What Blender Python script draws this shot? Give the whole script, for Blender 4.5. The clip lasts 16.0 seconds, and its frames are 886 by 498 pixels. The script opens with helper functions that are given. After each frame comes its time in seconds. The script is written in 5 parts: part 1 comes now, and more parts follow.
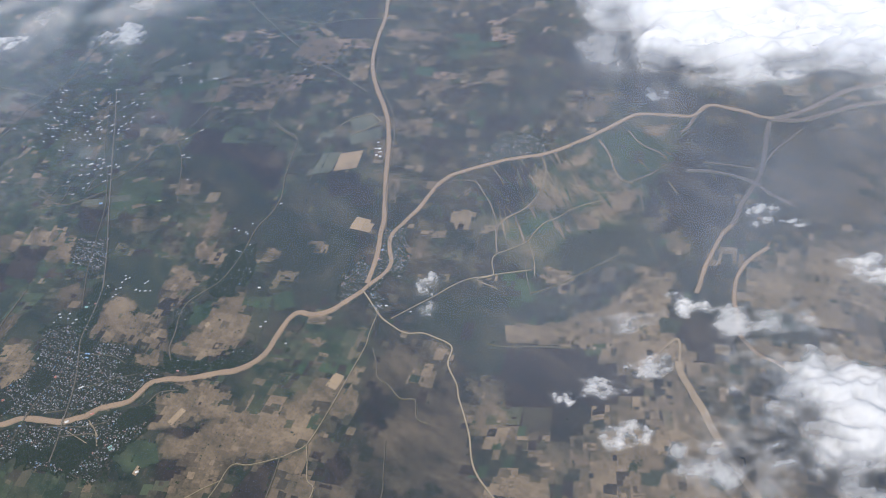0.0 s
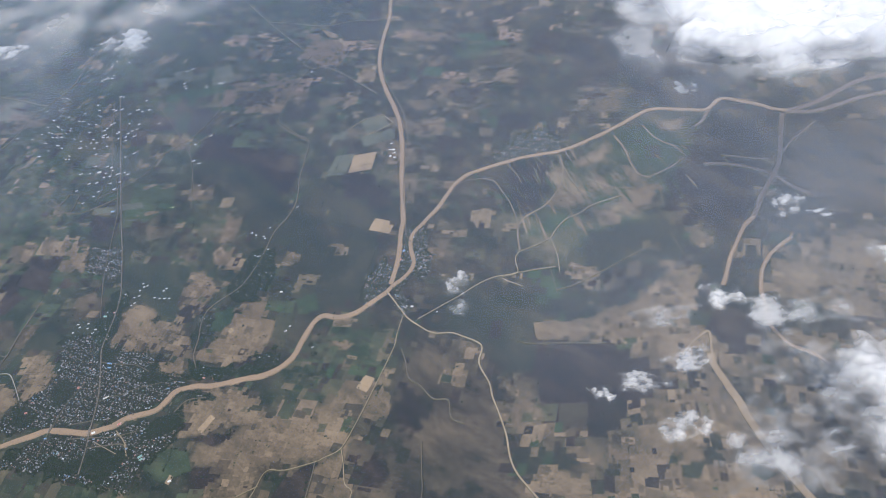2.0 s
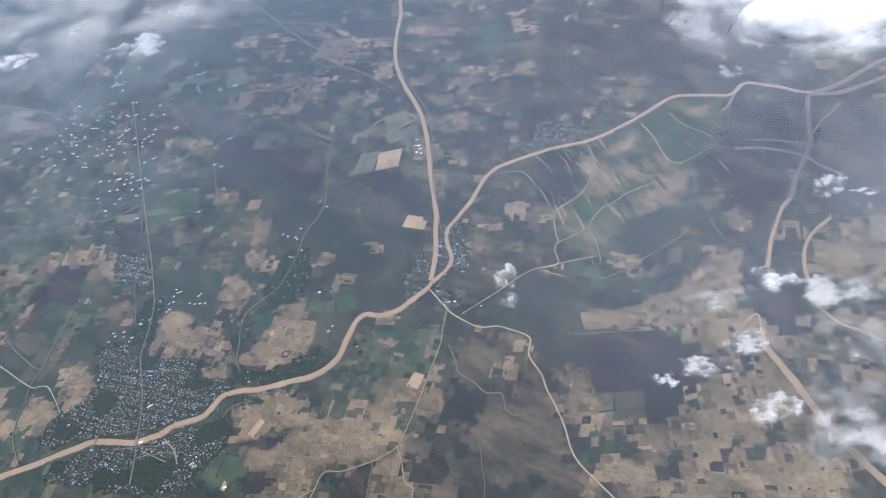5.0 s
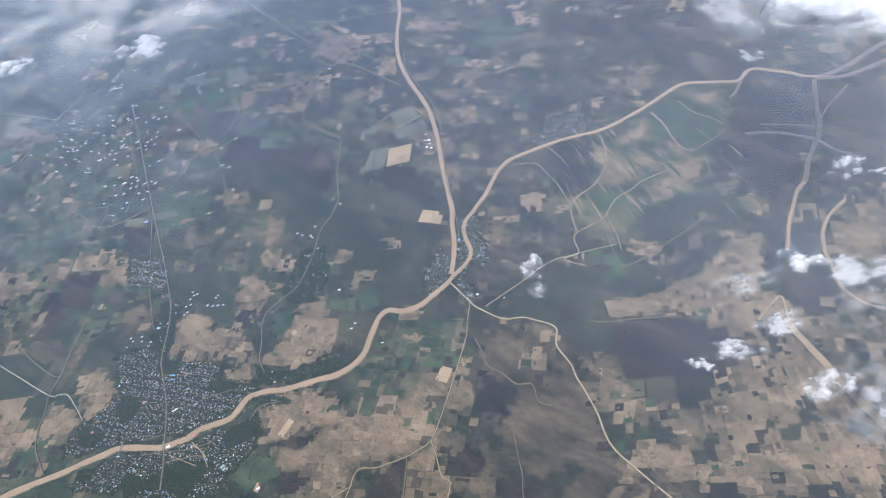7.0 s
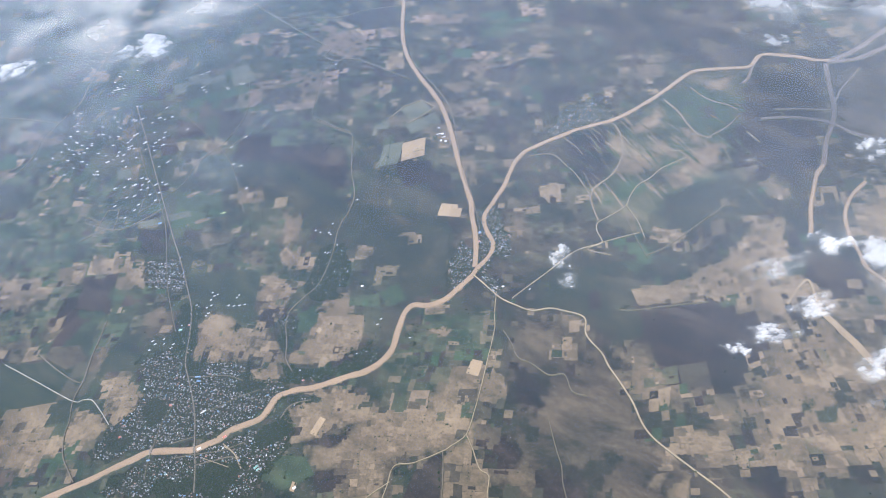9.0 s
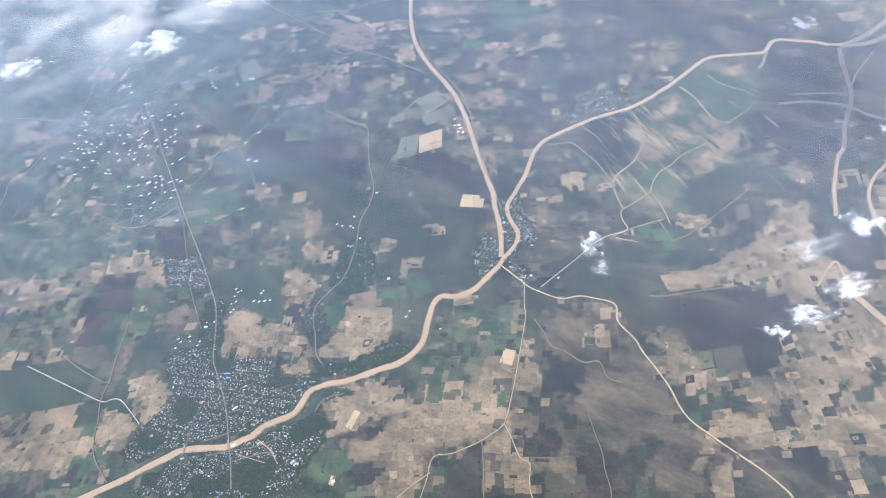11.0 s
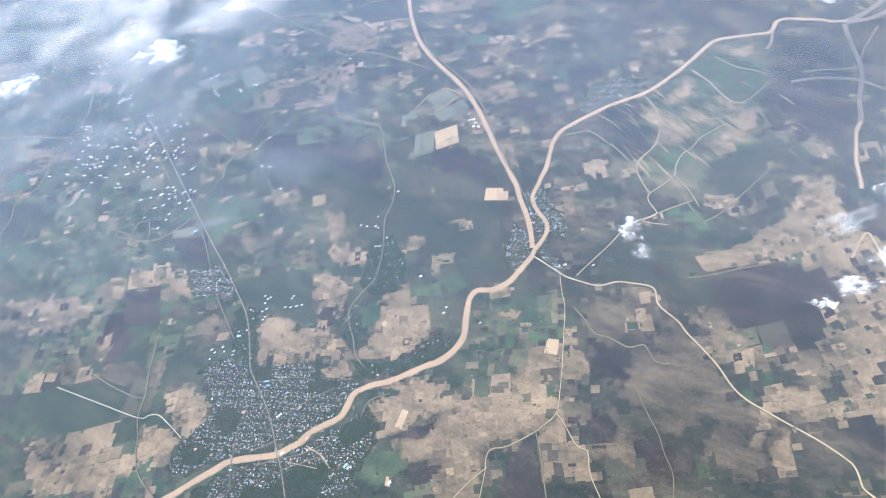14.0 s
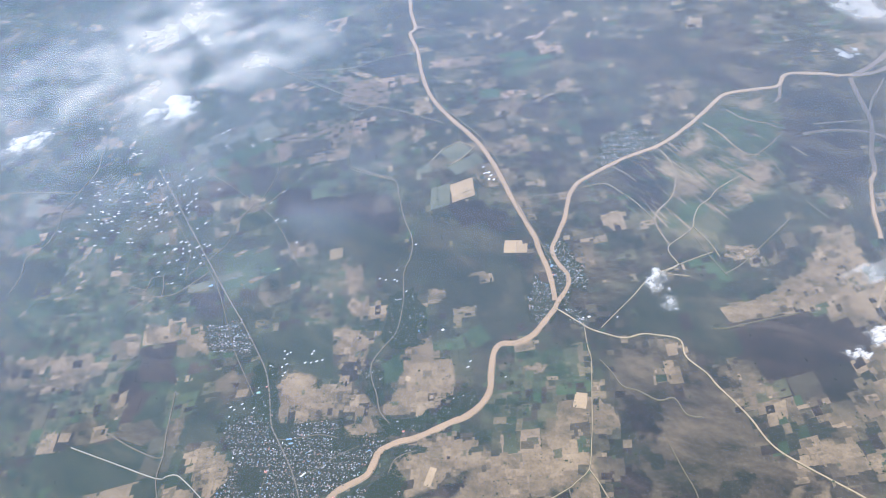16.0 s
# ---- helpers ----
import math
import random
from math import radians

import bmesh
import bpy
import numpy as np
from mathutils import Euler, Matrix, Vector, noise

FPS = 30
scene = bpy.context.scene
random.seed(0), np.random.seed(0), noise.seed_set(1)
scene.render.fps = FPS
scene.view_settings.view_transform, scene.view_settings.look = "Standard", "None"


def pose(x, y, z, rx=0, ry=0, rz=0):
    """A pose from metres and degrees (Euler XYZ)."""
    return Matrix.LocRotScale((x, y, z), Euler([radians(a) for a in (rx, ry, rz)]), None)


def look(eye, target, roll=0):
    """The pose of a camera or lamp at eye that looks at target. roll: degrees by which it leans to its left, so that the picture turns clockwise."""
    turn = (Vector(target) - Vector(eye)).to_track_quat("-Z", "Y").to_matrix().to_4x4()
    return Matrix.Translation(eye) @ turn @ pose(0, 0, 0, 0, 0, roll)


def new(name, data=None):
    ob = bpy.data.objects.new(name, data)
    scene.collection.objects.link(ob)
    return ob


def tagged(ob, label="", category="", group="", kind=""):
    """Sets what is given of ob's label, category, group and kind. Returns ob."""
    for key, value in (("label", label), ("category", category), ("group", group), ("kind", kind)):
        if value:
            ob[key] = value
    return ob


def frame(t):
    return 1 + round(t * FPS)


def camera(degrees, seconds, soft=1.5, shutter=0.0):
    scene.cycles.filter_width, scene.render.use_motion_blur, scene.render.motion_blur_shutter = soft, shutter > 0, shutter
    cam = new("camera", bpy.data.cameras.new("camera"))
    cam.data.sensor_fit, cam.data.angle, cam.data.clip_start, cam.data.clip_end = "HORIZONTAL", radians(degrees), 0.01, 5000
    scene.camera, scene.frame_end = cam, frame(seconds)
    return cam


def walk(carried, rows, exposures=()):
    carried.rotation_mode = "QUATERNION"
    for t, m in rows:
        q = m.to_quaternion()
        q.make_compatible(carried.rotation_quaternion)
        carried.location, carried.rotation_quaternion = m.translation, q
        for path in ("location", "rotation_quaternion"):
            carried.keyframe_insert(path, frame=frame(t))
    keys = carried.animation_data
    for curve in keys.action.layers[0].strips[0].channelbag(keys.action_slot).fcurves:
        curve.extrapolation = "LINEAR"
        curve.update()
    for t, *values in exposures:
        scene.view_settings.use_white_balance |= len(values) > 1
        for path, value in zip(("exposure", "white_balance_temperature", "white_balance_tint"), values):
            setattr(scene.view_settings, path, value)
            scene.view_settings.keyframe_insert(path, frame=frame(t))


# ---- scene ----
cam = camera(59.1, 16.0, 1.1)
PATH = [
    (0, (-0.207, 0.139, 1000.772), (-0.43, 1.551, 999.373), -11.4),
    (0.5, (-17.864, -0.13, 1001.65), (-18.075, 1.291, 1000.258), -11.3),
    (1, (-36.134, -1.121, 1002.046), (-36.329, 0.302, 1000.654), -11.2),
    (1.5, (-53.807, -1.141, 1002.67), (-53.993, 0.278, 1001.273), -11.4),
    (2, (-71.395, -0.945, 1003.304), (-71.575, 0.472, 1001.904), -11.7),
    (2.5, (-89.688, -1.56, 1002.845), (-89.86, -0.144, 1001.443), -11.9),
    (3, (-105.949, 0.108, 1002.893), (-106.113, 1.526, 1001.492), -12.0),
    (3.5, (-121.333, -1.485, 1006.202), (-121.493, -0.058, 1004.81), -12.1),
    (4, (-137.858, -0.006, 1007.549), (-138.013, 1.415, 1006.151), -12.3),
    (6.5, (-222.625, 5.507, 1009.107), (-222.725, 6.915, 1007.691), -13.0),
    (7, (-241.216, 5.607, 1010.219), (-241.304, 7.013, 1008.799), -13.1),
    (7.5, (-259.169, 7.762, 1010.681), (-259.247, 9.165, 1009.257), -13.3),
    (8, (-274.056, 9.277, 1012.33), (-274.128, 10.677, 1010.903), -13.5),
    (8.5, (-290.597, 12.122, 1011.906), (-290.658, 13.52, 1010.477), -13.5),
    (9, (-306.459, 15.061, 1014.23), (-306.513, 16.454, 1012.796), -13.7),
    (11.5, (-395.513, 23.653, 1018.142), (-395.523, 25.031, 1016.693), -14.1),
    (12, (-411.297, 26.344, 1019.262), (-411.294, 27.721, 1017.811), -14.3),
    (12.5, (-427.622, 29.434, 1021.202), (-427.591, 30.825, 1019.765), -14.1),
    (13, (-443.657, 33.306, 1022.296), (-443.625, 34.693, 1020.856), -14.6),
    (13.5, (-461.372, 35.117, 1021.664), (-461.328, 36.502, 1020.223), -14.5),
    (14, (-478.247, 37.979, 1022.48), (-478.2, 39.349, 1021.024), -15.2),
    (14.5, (-493.92, 41.502, 1025.101), (-493.878, 42.848, 1023.622), -15.7),
    (15, (-508.863, 46.874, 1027.415), (-508.796, 48.253, 1025.968), -15.0),
    (15.5, (-526.025, 48.831, 1027.983), (-525.934, 50.241, 1026.567), -14.3),
    (16, (-534.821, 57.951, 1030.637), (-534.705, 59.402, 1029.265), -13.8),
]
EXPOSURE = [(0.0, 0.41, 6645, 10), (1.5, 0.43, 6595, 10), (3.0, 0.49, 6495, 10), (3.5, 0.57, 6495, 10), (4.0, 0.73, 6445, 10), (5.5, 0.75, 6395, 10), (7.0, 0.86, 6345, 10), (9.0, 1.08, 6355, 10), (12.5, 1.50, 6295, 10), (14.0, 1.51, 6305, 10), (15.0, 1.71, 6295, 10), (15.5, 1.39, 6255, 10), (16.0, 1.27, 6285, 10)]
walk(cam, [(t, look(eye, target, roll)) for t, eye, target, roll in PATH], EXPOSURE)

# ---- daylight: high hazy sun and a pale tropical sky ----
SUN_UP, SUN_TURN = 57.0, 205.0
world = bpy.data.worlds.new("sky")
scene.world = world
world.use_nodes = True
wn = world.node_tree.nodes
sky = wn.new("ShaderNodeTexSky")
sky.sky_type = "NISHITA"
sky.sun_disc = False
sky.sun_elevation, sky.sun_rotation = radians(SUN_UP), radians(SUN_TURN)
sky.air_density, sky.dust_density = 1.3, 2.0
wn["Background"].inputs["Strength"].default_value = 0.122
world.node_tree.links.new(sky.outputs["Color"], wn["Background"].inputs["Color"])
sun = new("sun", bpy.data.lights.new("sun", "SUN"))
sun.data.energy, sun.data.angle, sun.data.color = 2.55, radians(24.0), (1.0, 0.95, 0.88)
a, b = radians(SUN_TURN), radians(SUN_UP)
toward = Vector((math.sin(a) * math.cos(b), math.cos(a) * math.cos(b), math.sin(b)))
sun.matrix_world = look(toward * 100, (0, 0, 0))


# ---- materials ----
class Nodes:
    """Short hand for building a node tree."""

    def __init__(self, name):
        self.mat = bpy.data.materials.new(name)
        self.mat.use_nodes = True
        self.tree = self.mat.node_tree
        self.bsdf = self.tree.nodes["Principled BSDF"]
        self.out = self.tree.nodes["Material Output"]

    def add(self, kind, ins=(), **props):
        n = self.tree.nodes.new(kind)
        for k, v in props.items():
            if k == "operation":
                n.operation = v
            elif k == "blend_type":
                n.blend_type = v
            elif k == "data_type":
                n.data_type = v
            elif k == "attribute_name":
                n.attribute_name = v
        for k, v in dict(ins).items():
            if isinstance(v, bpy.types.NodeSocket):
                self.tree.links.new(v, n.inputs[k])
            else:
                n.inputs[k].default_value = v
        return n

    def place(self):
        return self.add("ShaderNodeNewGeometry").outputs["Position"]

    def noise(self, scale, detail=4.0, rough=0.55, vector=None, distortion=0.0):
        n = self.add("ShaderNodeTexNoise", {"Vector": vector or self.place(), "Scale": scale, "Detail": detail, "Roughness": rough, "Distortion": distortion})
        return n.outputs["Fac"]

    def span(self, value, lo, hi, a=0.0, b=1.0):
        n = self.add("ShaderNodeMapRange", {"Value": value, "From Min": lo, "From Max": hi, "To Min": a, "To Max": b})
        return n.outputs["Result"]

    def math(self, op, a, b=0.0):
        n = self.add("ShaderNodeMath", {0: a, 1: b}, operation=op)
        return n.outputs[0]

    def mix(self, fac, a, b, how="MIX"):
        n = self.tree.nodes.new("ShaderNodeMix")
        n.data_type, n.blend_type = "RGBA", how
        for i, v in ((0, fac), (6, a), (7, b)):
            if isinstance(v, bpy.types.NodeSocket):
                self.tree.links.new(v, n.inputs[i])
            else:
                n.inputs[i].default_value = v if i == 0 else (*v, 1.0)
        return n.outputs[2]

    def ramp(self, value, stops, constant=False):
        n = self.tree.nodes.new("ShaderNodeValToRGB")
        r = n.color_ramp
        r.interpolation = "CONSTANT" if constant else "LINEAR"
        while len(r.elements) < len(stops):
            r.elements.new(0.5)
        for e, (p, c) in zip(r.elements, stops):
            e.position, e.color = p, (*c, 1.0)
        self.tree.links.new(value, n.inputs["Fac"])
        return n.outputs["Color"]

    def done(self, color, rough=0.9, spec=0.15, bump=None, strength=0.3, distance=1.0):
        if isinstance(color, bpy.types.NodeSocket):
            self.tree.links.new(color, self.bsdf.inputs["Base Color"])
        else:
            self.bsdf.inputs["Base Color"].default_value = (*color, 1.0)
        self.bsdf.inputs["Roughness"].default_value = rough
        self.bsdf.inputs["Specular IOR Level"].default_value = spec
        if bump is not None:
            n = self.add("ShaderNodeBump", {"Height": bump, "Strength": strength, "Distance": distance})
            self.tree.links.new(n.outputs["Normal"], self.bsdf.inputs["Normal"])
        return self.mat


MATS = {}

TONES = {
    "tan": ((0.245, 0.183, 0.118), (0.130, 0.102, 0.070)),
    "sand": ((0.36, 0.27, 0.172), (0.26, 0.192, 0.125)),
    "brown": ((0.150, 0.112, 0.080), (0.095, 0.078, 0.058)),
    "pink": ((0.24, 0.170, 0.125), (0.165, 0.120, 0.092)),
    "darksoil": ((0.054, 0.050, 0.043), (0.027, 0.032, 0.030)),
    "fallow": ((0.105, 0.084, 0.064), (0.042, 0.041, 0.036)),
    "green": ((0.048, 0.078, 0.046), (0.028, 0.054, 0.036)),
    "olive": ((0.125, 0.115, 0.065), (0.080, 0.080, 0.048)),
    "pondgreen": ((0.118, 0.122, 0.088), (0.082, 0.092, 0.070)),
}


def field_material(name, light, dark):
    m = Nodes(name)
    pos = m.place()
    info = m.add("ShaderNodeObjectInfo").outputs["Random"]
    isle = m.add("ShaderNodeNewGeometry").outputs["Random Per Island"]
    pick = m.math("FRACT", m.math("ADD", info, isle))
    blotch = m.noise(0.03, 8.0, 0.72)
    grain = m.noise(0.22, 6.0, 0.8)
    turn = m.add("ShaderNodeVectorRotate", {"Vector": pos, "Angle": m.math("MULTIPLY", pick, 3.1)}).outputs["Vector"]
    stretch = m.add("ShaderNodeVectorMath", {0: turn, 1: (0.35, 0.03, 0.1)}, operation="MULTIPLY").outputs["Vector"]
    rows = m.noise(1.0, 3.0, 0.6, stretch)
    f = m.span(m.math("ADD", m.math("MULTIPLY", blotch, 1.0), m.math("MULTIPLY", pick, 0.7)), 0.35, 1.25)
    c = m.mix(f, dark, light)
    c = m.mix(m.span(rows, 0.35, 0.7, 0.0, 0.35), c, tuple(0.72 * v for v in dark))
    c = m.mix(m.span(grain, 0.58, 0.8, 0.0, 0.4), c, tuple(min(1, 1.25 * v) for v in light))
    lean = m.add("ShaderNodeVectorRotate", {"Vector": pos, "Angle": 0.75}).outputs["Vector"]
    lean = m.add("ShaderNodeVectorMath", {0: lean, 1: (0.45, 1.0, 1.0)}, operation="MULTIPLY").outputs["Vector"]
    smear = m.noise(0.011, 11.0, 0.68, lean, 0.6)
    c = m.mix(m.span(smear, 0.56, 0.70, 0.0, 0.45), c, (0.165, 0.125, 0.088))
    c = m.mix(m.span(smear, 0.49, 0.36, 0.0, 0.6), c, (0.042, 0.045, 0.038))
    MATS[name] = m.done(c, 0.95, 0.05, grain, 0.3, 0.4)


for tone, (light, dark) in TONES.items():
    field_material(tone, light, dark)


def ground_material():
    """Farm soil: dry stubble, crops, dark earth and painted cloud shade, mixed by how dry, lush and dark each place is.
    """
    m = Nodes("farm_ground")
    dry = m.add("ShaderNodeAttribute", attribute_name="dry").outputs["Fac"]
    lush = m.add("ShaderNodeAttribute", attribute_name="lush").outputs["Fac"]
    moist = m.add("ShaderNodeAttribute", attribute_name="moist").outputs["Fac"]
    worn = m.add("ShaderNodeAttribute", attribute_name="worn").outputs["Fac"]
    lean = m.add("ShaderNodeVectorRotate", {"Vector": m.place(), "Angle": 0.75}).outputs["Vector"]
    lean = m.add("ShaderNodeVectorMath", {0: lean, 1: (0.45, 1.0, 1.0)}, operation="MULTIPLY").outputs["Vector"]
    big, fine = m.noise(0.0045, 5.0, 0.6), m.noise(0.22, 6.0, 0.8)
    mid = m.noise(0.02, 10.0, 0.66, lean, 0.25)
    smear = m.noise(0.011, 11.0, 0.68, lean, 0.6)
    speck = m.noise(0.085, 6.0, 0.75)
    broad = m.noise(0.0085, 8.0, 0.62, lean, 0.5)
    wob = m.math("ADD", m.math("MULTIPLY", m.math("SUBTRACT", mid, 0.5), 0.75), m.math("MULTIPLY", m.math("SUBTRACT", broad, 0.5), 0.95))
    c = m.mix(m.span(mid, 0.36, 0.64), (0.012, 0.019, 0.018), (0.044, 0.042, 0.034))
    c = m.mix(m.span(big, 0.45, 0.7, 0.0, 0.6), c, (0.030, 0.046, 0.031))
    c = m.mix(m.span(m.math("ADD", lush, wob), 0.2, 1.0), c, m.mix(m.span(mid, 0.3, 0.7), (0.019, 0.046, 0.028), (0.058, 0.094, 0.050)))
    # dark earth, whose colour also paints cloud shadows onto the plain
    c = m.mix(m.span(m.math("ADD", moist, wob), 0.15, 1.0), c, m.mix(m.span(smear, 0.35, 0.62), (0.011, 0.013, 0.017), (0.043, 0.036, 0.033)))
    c = m.mix(m.span(m.math("ADD", dry, wob), 0.25, 1.0), c, m.mix(m.span(m.math("ADD", m.math("MULTIPLY", fine, 0.5), m.math("MULTIPLY", mid, 0.5)), 0.32, 0.66), (0.118, 0.089, 0.060), (0.285, 0.213, 0.138)))
    c = m.mix(m.span(worn, 0.0, 1.0, 0.0, 0.5), c, m.mix(fine, (0.125, 0.096, 0.074), (0.20, 0.152, 0.112)))
    c = m.mix(m.span(worn, 0.0, -1.0, 0.0, 0.55), c, (0.040, 0.043, 0.038))
    c = m.mix(m.span(smear, 0.54, 0.70, 0.0, 0.28), c, (0.165, 0.127, 0.086))
    c = m.mix(m.span(smear, 0.46, 0.32, 0.0, 0.40), c, (0.027, 0.034, 0.029))
    c = m.mix(m.span(fine, 0.54, 0.74, 0.0, 0.26), c, (0.19, 0.150, 0.105))
    c = m.mix(m.span(fine, 0.47, 0.30, 0.0, 0.32), c, (0.030, 0.036, 0.028))
    c = m.mix(m.span(speck, 0.55, 0.72, 0.0, 0.4), c, (0.026, 0.038, 0.024))
    c = m.mix(m.span(speck, 0.43, 0.28, 0.0, 0.16), c, (0.19, 0.150, 0.105))
    MATS["ground"] = m.done(c, 0.95, 0.05, fine, 0.4, 0.5)


ground_material()


def simple(name, light, dark, scale, rough=0.85, spec=0.15, strength=0.3, along=0.0):
    m = Nodes(name)
    n, g = m.noise(scale, 5.0, 0.6), m.noise(scale * 9, 3.0, 0.6)
    c = m.mix(m.span(n, 0.3, 0.7), dark, light)
    c = m.mix(m.span(g, 0.55, 0.8, 0.0, 0.4), c, tuple(0.7 * v for v in dark))
    MATS[name] = m.done(c, rough, spec, g, strength, 0.3)


simple("water", (0.30, 0.213, 0.138), (0.245, 0.175, 0.115), 0.02, 0.35, 0.25, 0.05)
simple("bank", (0.26, 0.185, 0.12), (0.15, 0.115, 0.08), 0.06)
simple("silt", (0.155, 0.118, 0.093), (0.112, 0.088, 0.073), 0.02, 0.6, 0.3)
simple("dryflat", (0.215, 0.165, 0.112), (0.14, 0.112, 0.078), 0.04)
simple("drybed", (0.285, 0.215, 0.140), (0.22, 0.165, 0.108), 0.03)
simple("sandroad", (0.34, 0.27, 0.175), (0.24, 0.19, 0.125), 0.05)
simple("gravel", (0.165, 0.137, 0.105), (0.11, 0.092, 0.072), 0.05)
simple("concrete", (0.36, 0.34, 0.29), (0.27, 0.25, 0.21), 0.1)
simple("asphalt", (0.19, 0.160, 0.130), (0.13, 0.112, 0.092), 0.04)
simple("lime", (0.46, 0.54, 0.20), (0.34, 0.42, 0.15), 0.1)
simple("walls", (0.45, 0.42, 0.37), (0.30, 0.27, 0.23), 0.2)
simple("white_metal", (0.76, 0.77, 0.78), (0.60, 0.62, 0.64), 0.3, 0.4, 0.4)
simple("blue_roof", (0.12, 0.30, 0.52), (0.09, 0.22, 0.40), 0.4, 0.5, 0.3)
simple("red_roof", (0.50, 0.15, 0.10), (0.36, 0.11, 0.08), 0.4, 0.6, 0.3)
simple("green_roof", (0.22, 0.42, 0.36), (0.15, 0.30, 0.26), 0.4, 0.5, 0.3)
simple("white_roof", (0.72, 0.72, 0.70), (0.55, 0.55, 0.54), 0.4, 0.5, 0.3)
simple("town_soil", (0.056, 0.058, 0.048), (0.021, 0.029, 0.023), 0.08)
simple("bark", (0.16, 0.12, 0.085), (0.09, 0.07, 0.05), 1.0)


def leaf_material():
    m = Nodes("leaves")
    isle = m.add("ShaderNodeNewGeometry").outputs["Random Per Island"]
    n = m.noise(0.5, 4.0, 0.7)
    c = m.mix(isle, (0.011, 0.023, 0.013), (0.030, 0.048, 0.023))
    c = m.mix(m.span(n, 0.5, 0.8, 0.0, 0.5), c, (0.018, 0.030, 0.018))
    MATS["leaves"] = m.done(c, 0.8, 0.15, n, 0.8, 0.5)


def roof_material():
    m = Nodes("roof_sheet")
    info = m.add("ShaderNodeObjectInfo").outputs["Random"]
    isle = m.add("ShaderNodeNewGeometry").outputs["Random Per Island"]
    pick = m.math("FRACT", m.math("ADD", info, isle))
    c = m.ramp(pick, [(0.0, (0.13, 0.112, 0.105)), (0.18, (0.24, 0.23, 0.235)), (0.38, (0.24, 0.145, 0.115)), (0.50, (0.31, 0.30, 0.31)), (0.64, (0.14, 0.135, 0.14)),
                      (0.77, (0.38, 0.40, 0.43)), (0.82, (0.13, 0.25, 0.38)), (0.88, (0.36, 0.16, 0.12)), (0.92, (0.20, 0.31, 0.30)), (0.975, (0.60, 0.61, 0.63))], True)
    rust = m.noise(0.6, 5.0, 0.7)
    c = m.mix(m.span(rust, 0.5, 0.75, 0.0, 0.55), c, (0.20, 0.115, 0.075))
    MATS["roof"] = m.done(c, 0.5, 0.3, rust, 0.2, 0.1)


leaf_material()
roof_material()


def cloud_material(name, scale, amount, soft):
    """White mist: dense where the cloud is thick, torn to cottony wisps towards its edges."""
    m = Nodes(name)
    thick = m.add("ShaderNodeAttribute", attribute_name="thick").outputs["Fac"]
    most = m.add("ShaderNodeAttribute", attribute_name="most").outputs["Fac"]
    coarse = m.math("MULTIPLY", m.math("SUBTRACT", m.noise(scale, 9.0, 0.55, None, 0.25), 0.5), amount)
    n = m.add("ShaderNodeMapRange", {"Value": m.math("ADD", thick, coarse), "From Min": -0.05, "From Max": soft})
    n.interpolation_type = "SMOOTHSTEP"
    alpha = m.math("MULTIPLY", n.outputs["Result"], most)
    d = m.add("ShaderNodeBsdfDiffuse", {"Color": (0.97, 0.97, 0.975, 1)})
    t = m.add("ShaderNodeBsdfTranslucent", {"Color": (0.97, 0.97, 0.975, 1)})
    x = m.add("ShaderNodeMixShader", {0: 0.35, 1: d.outputs[0], 2: t.outputs[0]})
    y = m.add("ShaderNodeMixShader", {0: alpha, 1: m.add("ShaderNodeBsdfTransparent").outputs[0], 2: x.outputs[0]})
    m.tree.links.new(y.outputs[0], m.out.inputs["Surface"])
    MATS[name] = m.mat


cloud_material("cloud_small", 0.045, 1.0, 1.0)
cloud_material("cloud_large", 0.016, 0.8, 1.0)


HAZE_SHEETS = 2


def veil_material():
    """Haze and high wisps painted on thin sheets: mostly clear, thickened by drifting streaks; several sheets make up
    the whole.
    """
    m = Nodes("painted_haze")
    thick = m.add("ShaderNodeAttribute", attribute_name="thick").outputs["Fac"]
    pos = m.place()
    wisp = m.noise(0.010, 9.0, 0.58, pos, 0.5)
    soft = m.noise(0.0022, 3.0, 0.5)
    # distance haze is painted in: the sheets grow denser towards the north
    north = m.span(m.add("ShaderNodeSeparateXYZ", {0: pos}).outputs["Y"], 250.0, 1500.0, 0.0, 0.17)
    # denser and whiter towards the east, only to brighten that side
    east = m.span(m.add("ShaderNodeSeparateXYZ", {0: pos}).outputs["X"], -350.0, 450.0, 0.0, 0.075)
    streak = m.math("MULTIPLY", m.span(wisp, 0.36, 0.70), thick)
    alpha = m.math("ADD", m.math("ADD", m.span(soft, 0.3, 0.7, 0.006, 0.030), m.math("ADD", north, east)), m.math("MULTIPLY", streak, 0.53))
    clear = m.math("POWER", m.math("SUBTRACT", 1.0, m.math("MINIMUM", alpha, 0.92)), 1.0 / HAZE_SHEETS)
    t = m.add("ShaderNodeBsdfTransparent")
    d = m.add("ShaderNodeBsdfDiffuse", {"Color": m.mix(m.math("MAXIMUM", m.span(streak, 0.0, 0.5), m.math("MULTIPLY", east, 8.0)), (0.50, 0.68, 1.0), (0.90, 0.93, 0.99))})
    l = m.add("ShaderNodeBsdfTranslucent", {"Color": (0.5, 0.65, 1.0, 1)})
    dl = m.add("ShaderNodeMixShader", {0: 0.3, 1: d.outputs[0], 2: l.outputs[0]})
    x = m.add("ShaderNodeMixShader", {0: clear, 1: dl.outputs[0], 2: t.outputs[0]})
    m.tree.links.new(x.outputs[0], m.out.inputs["Surface"])
    MATS["veil"] = m.mat


veil_material()


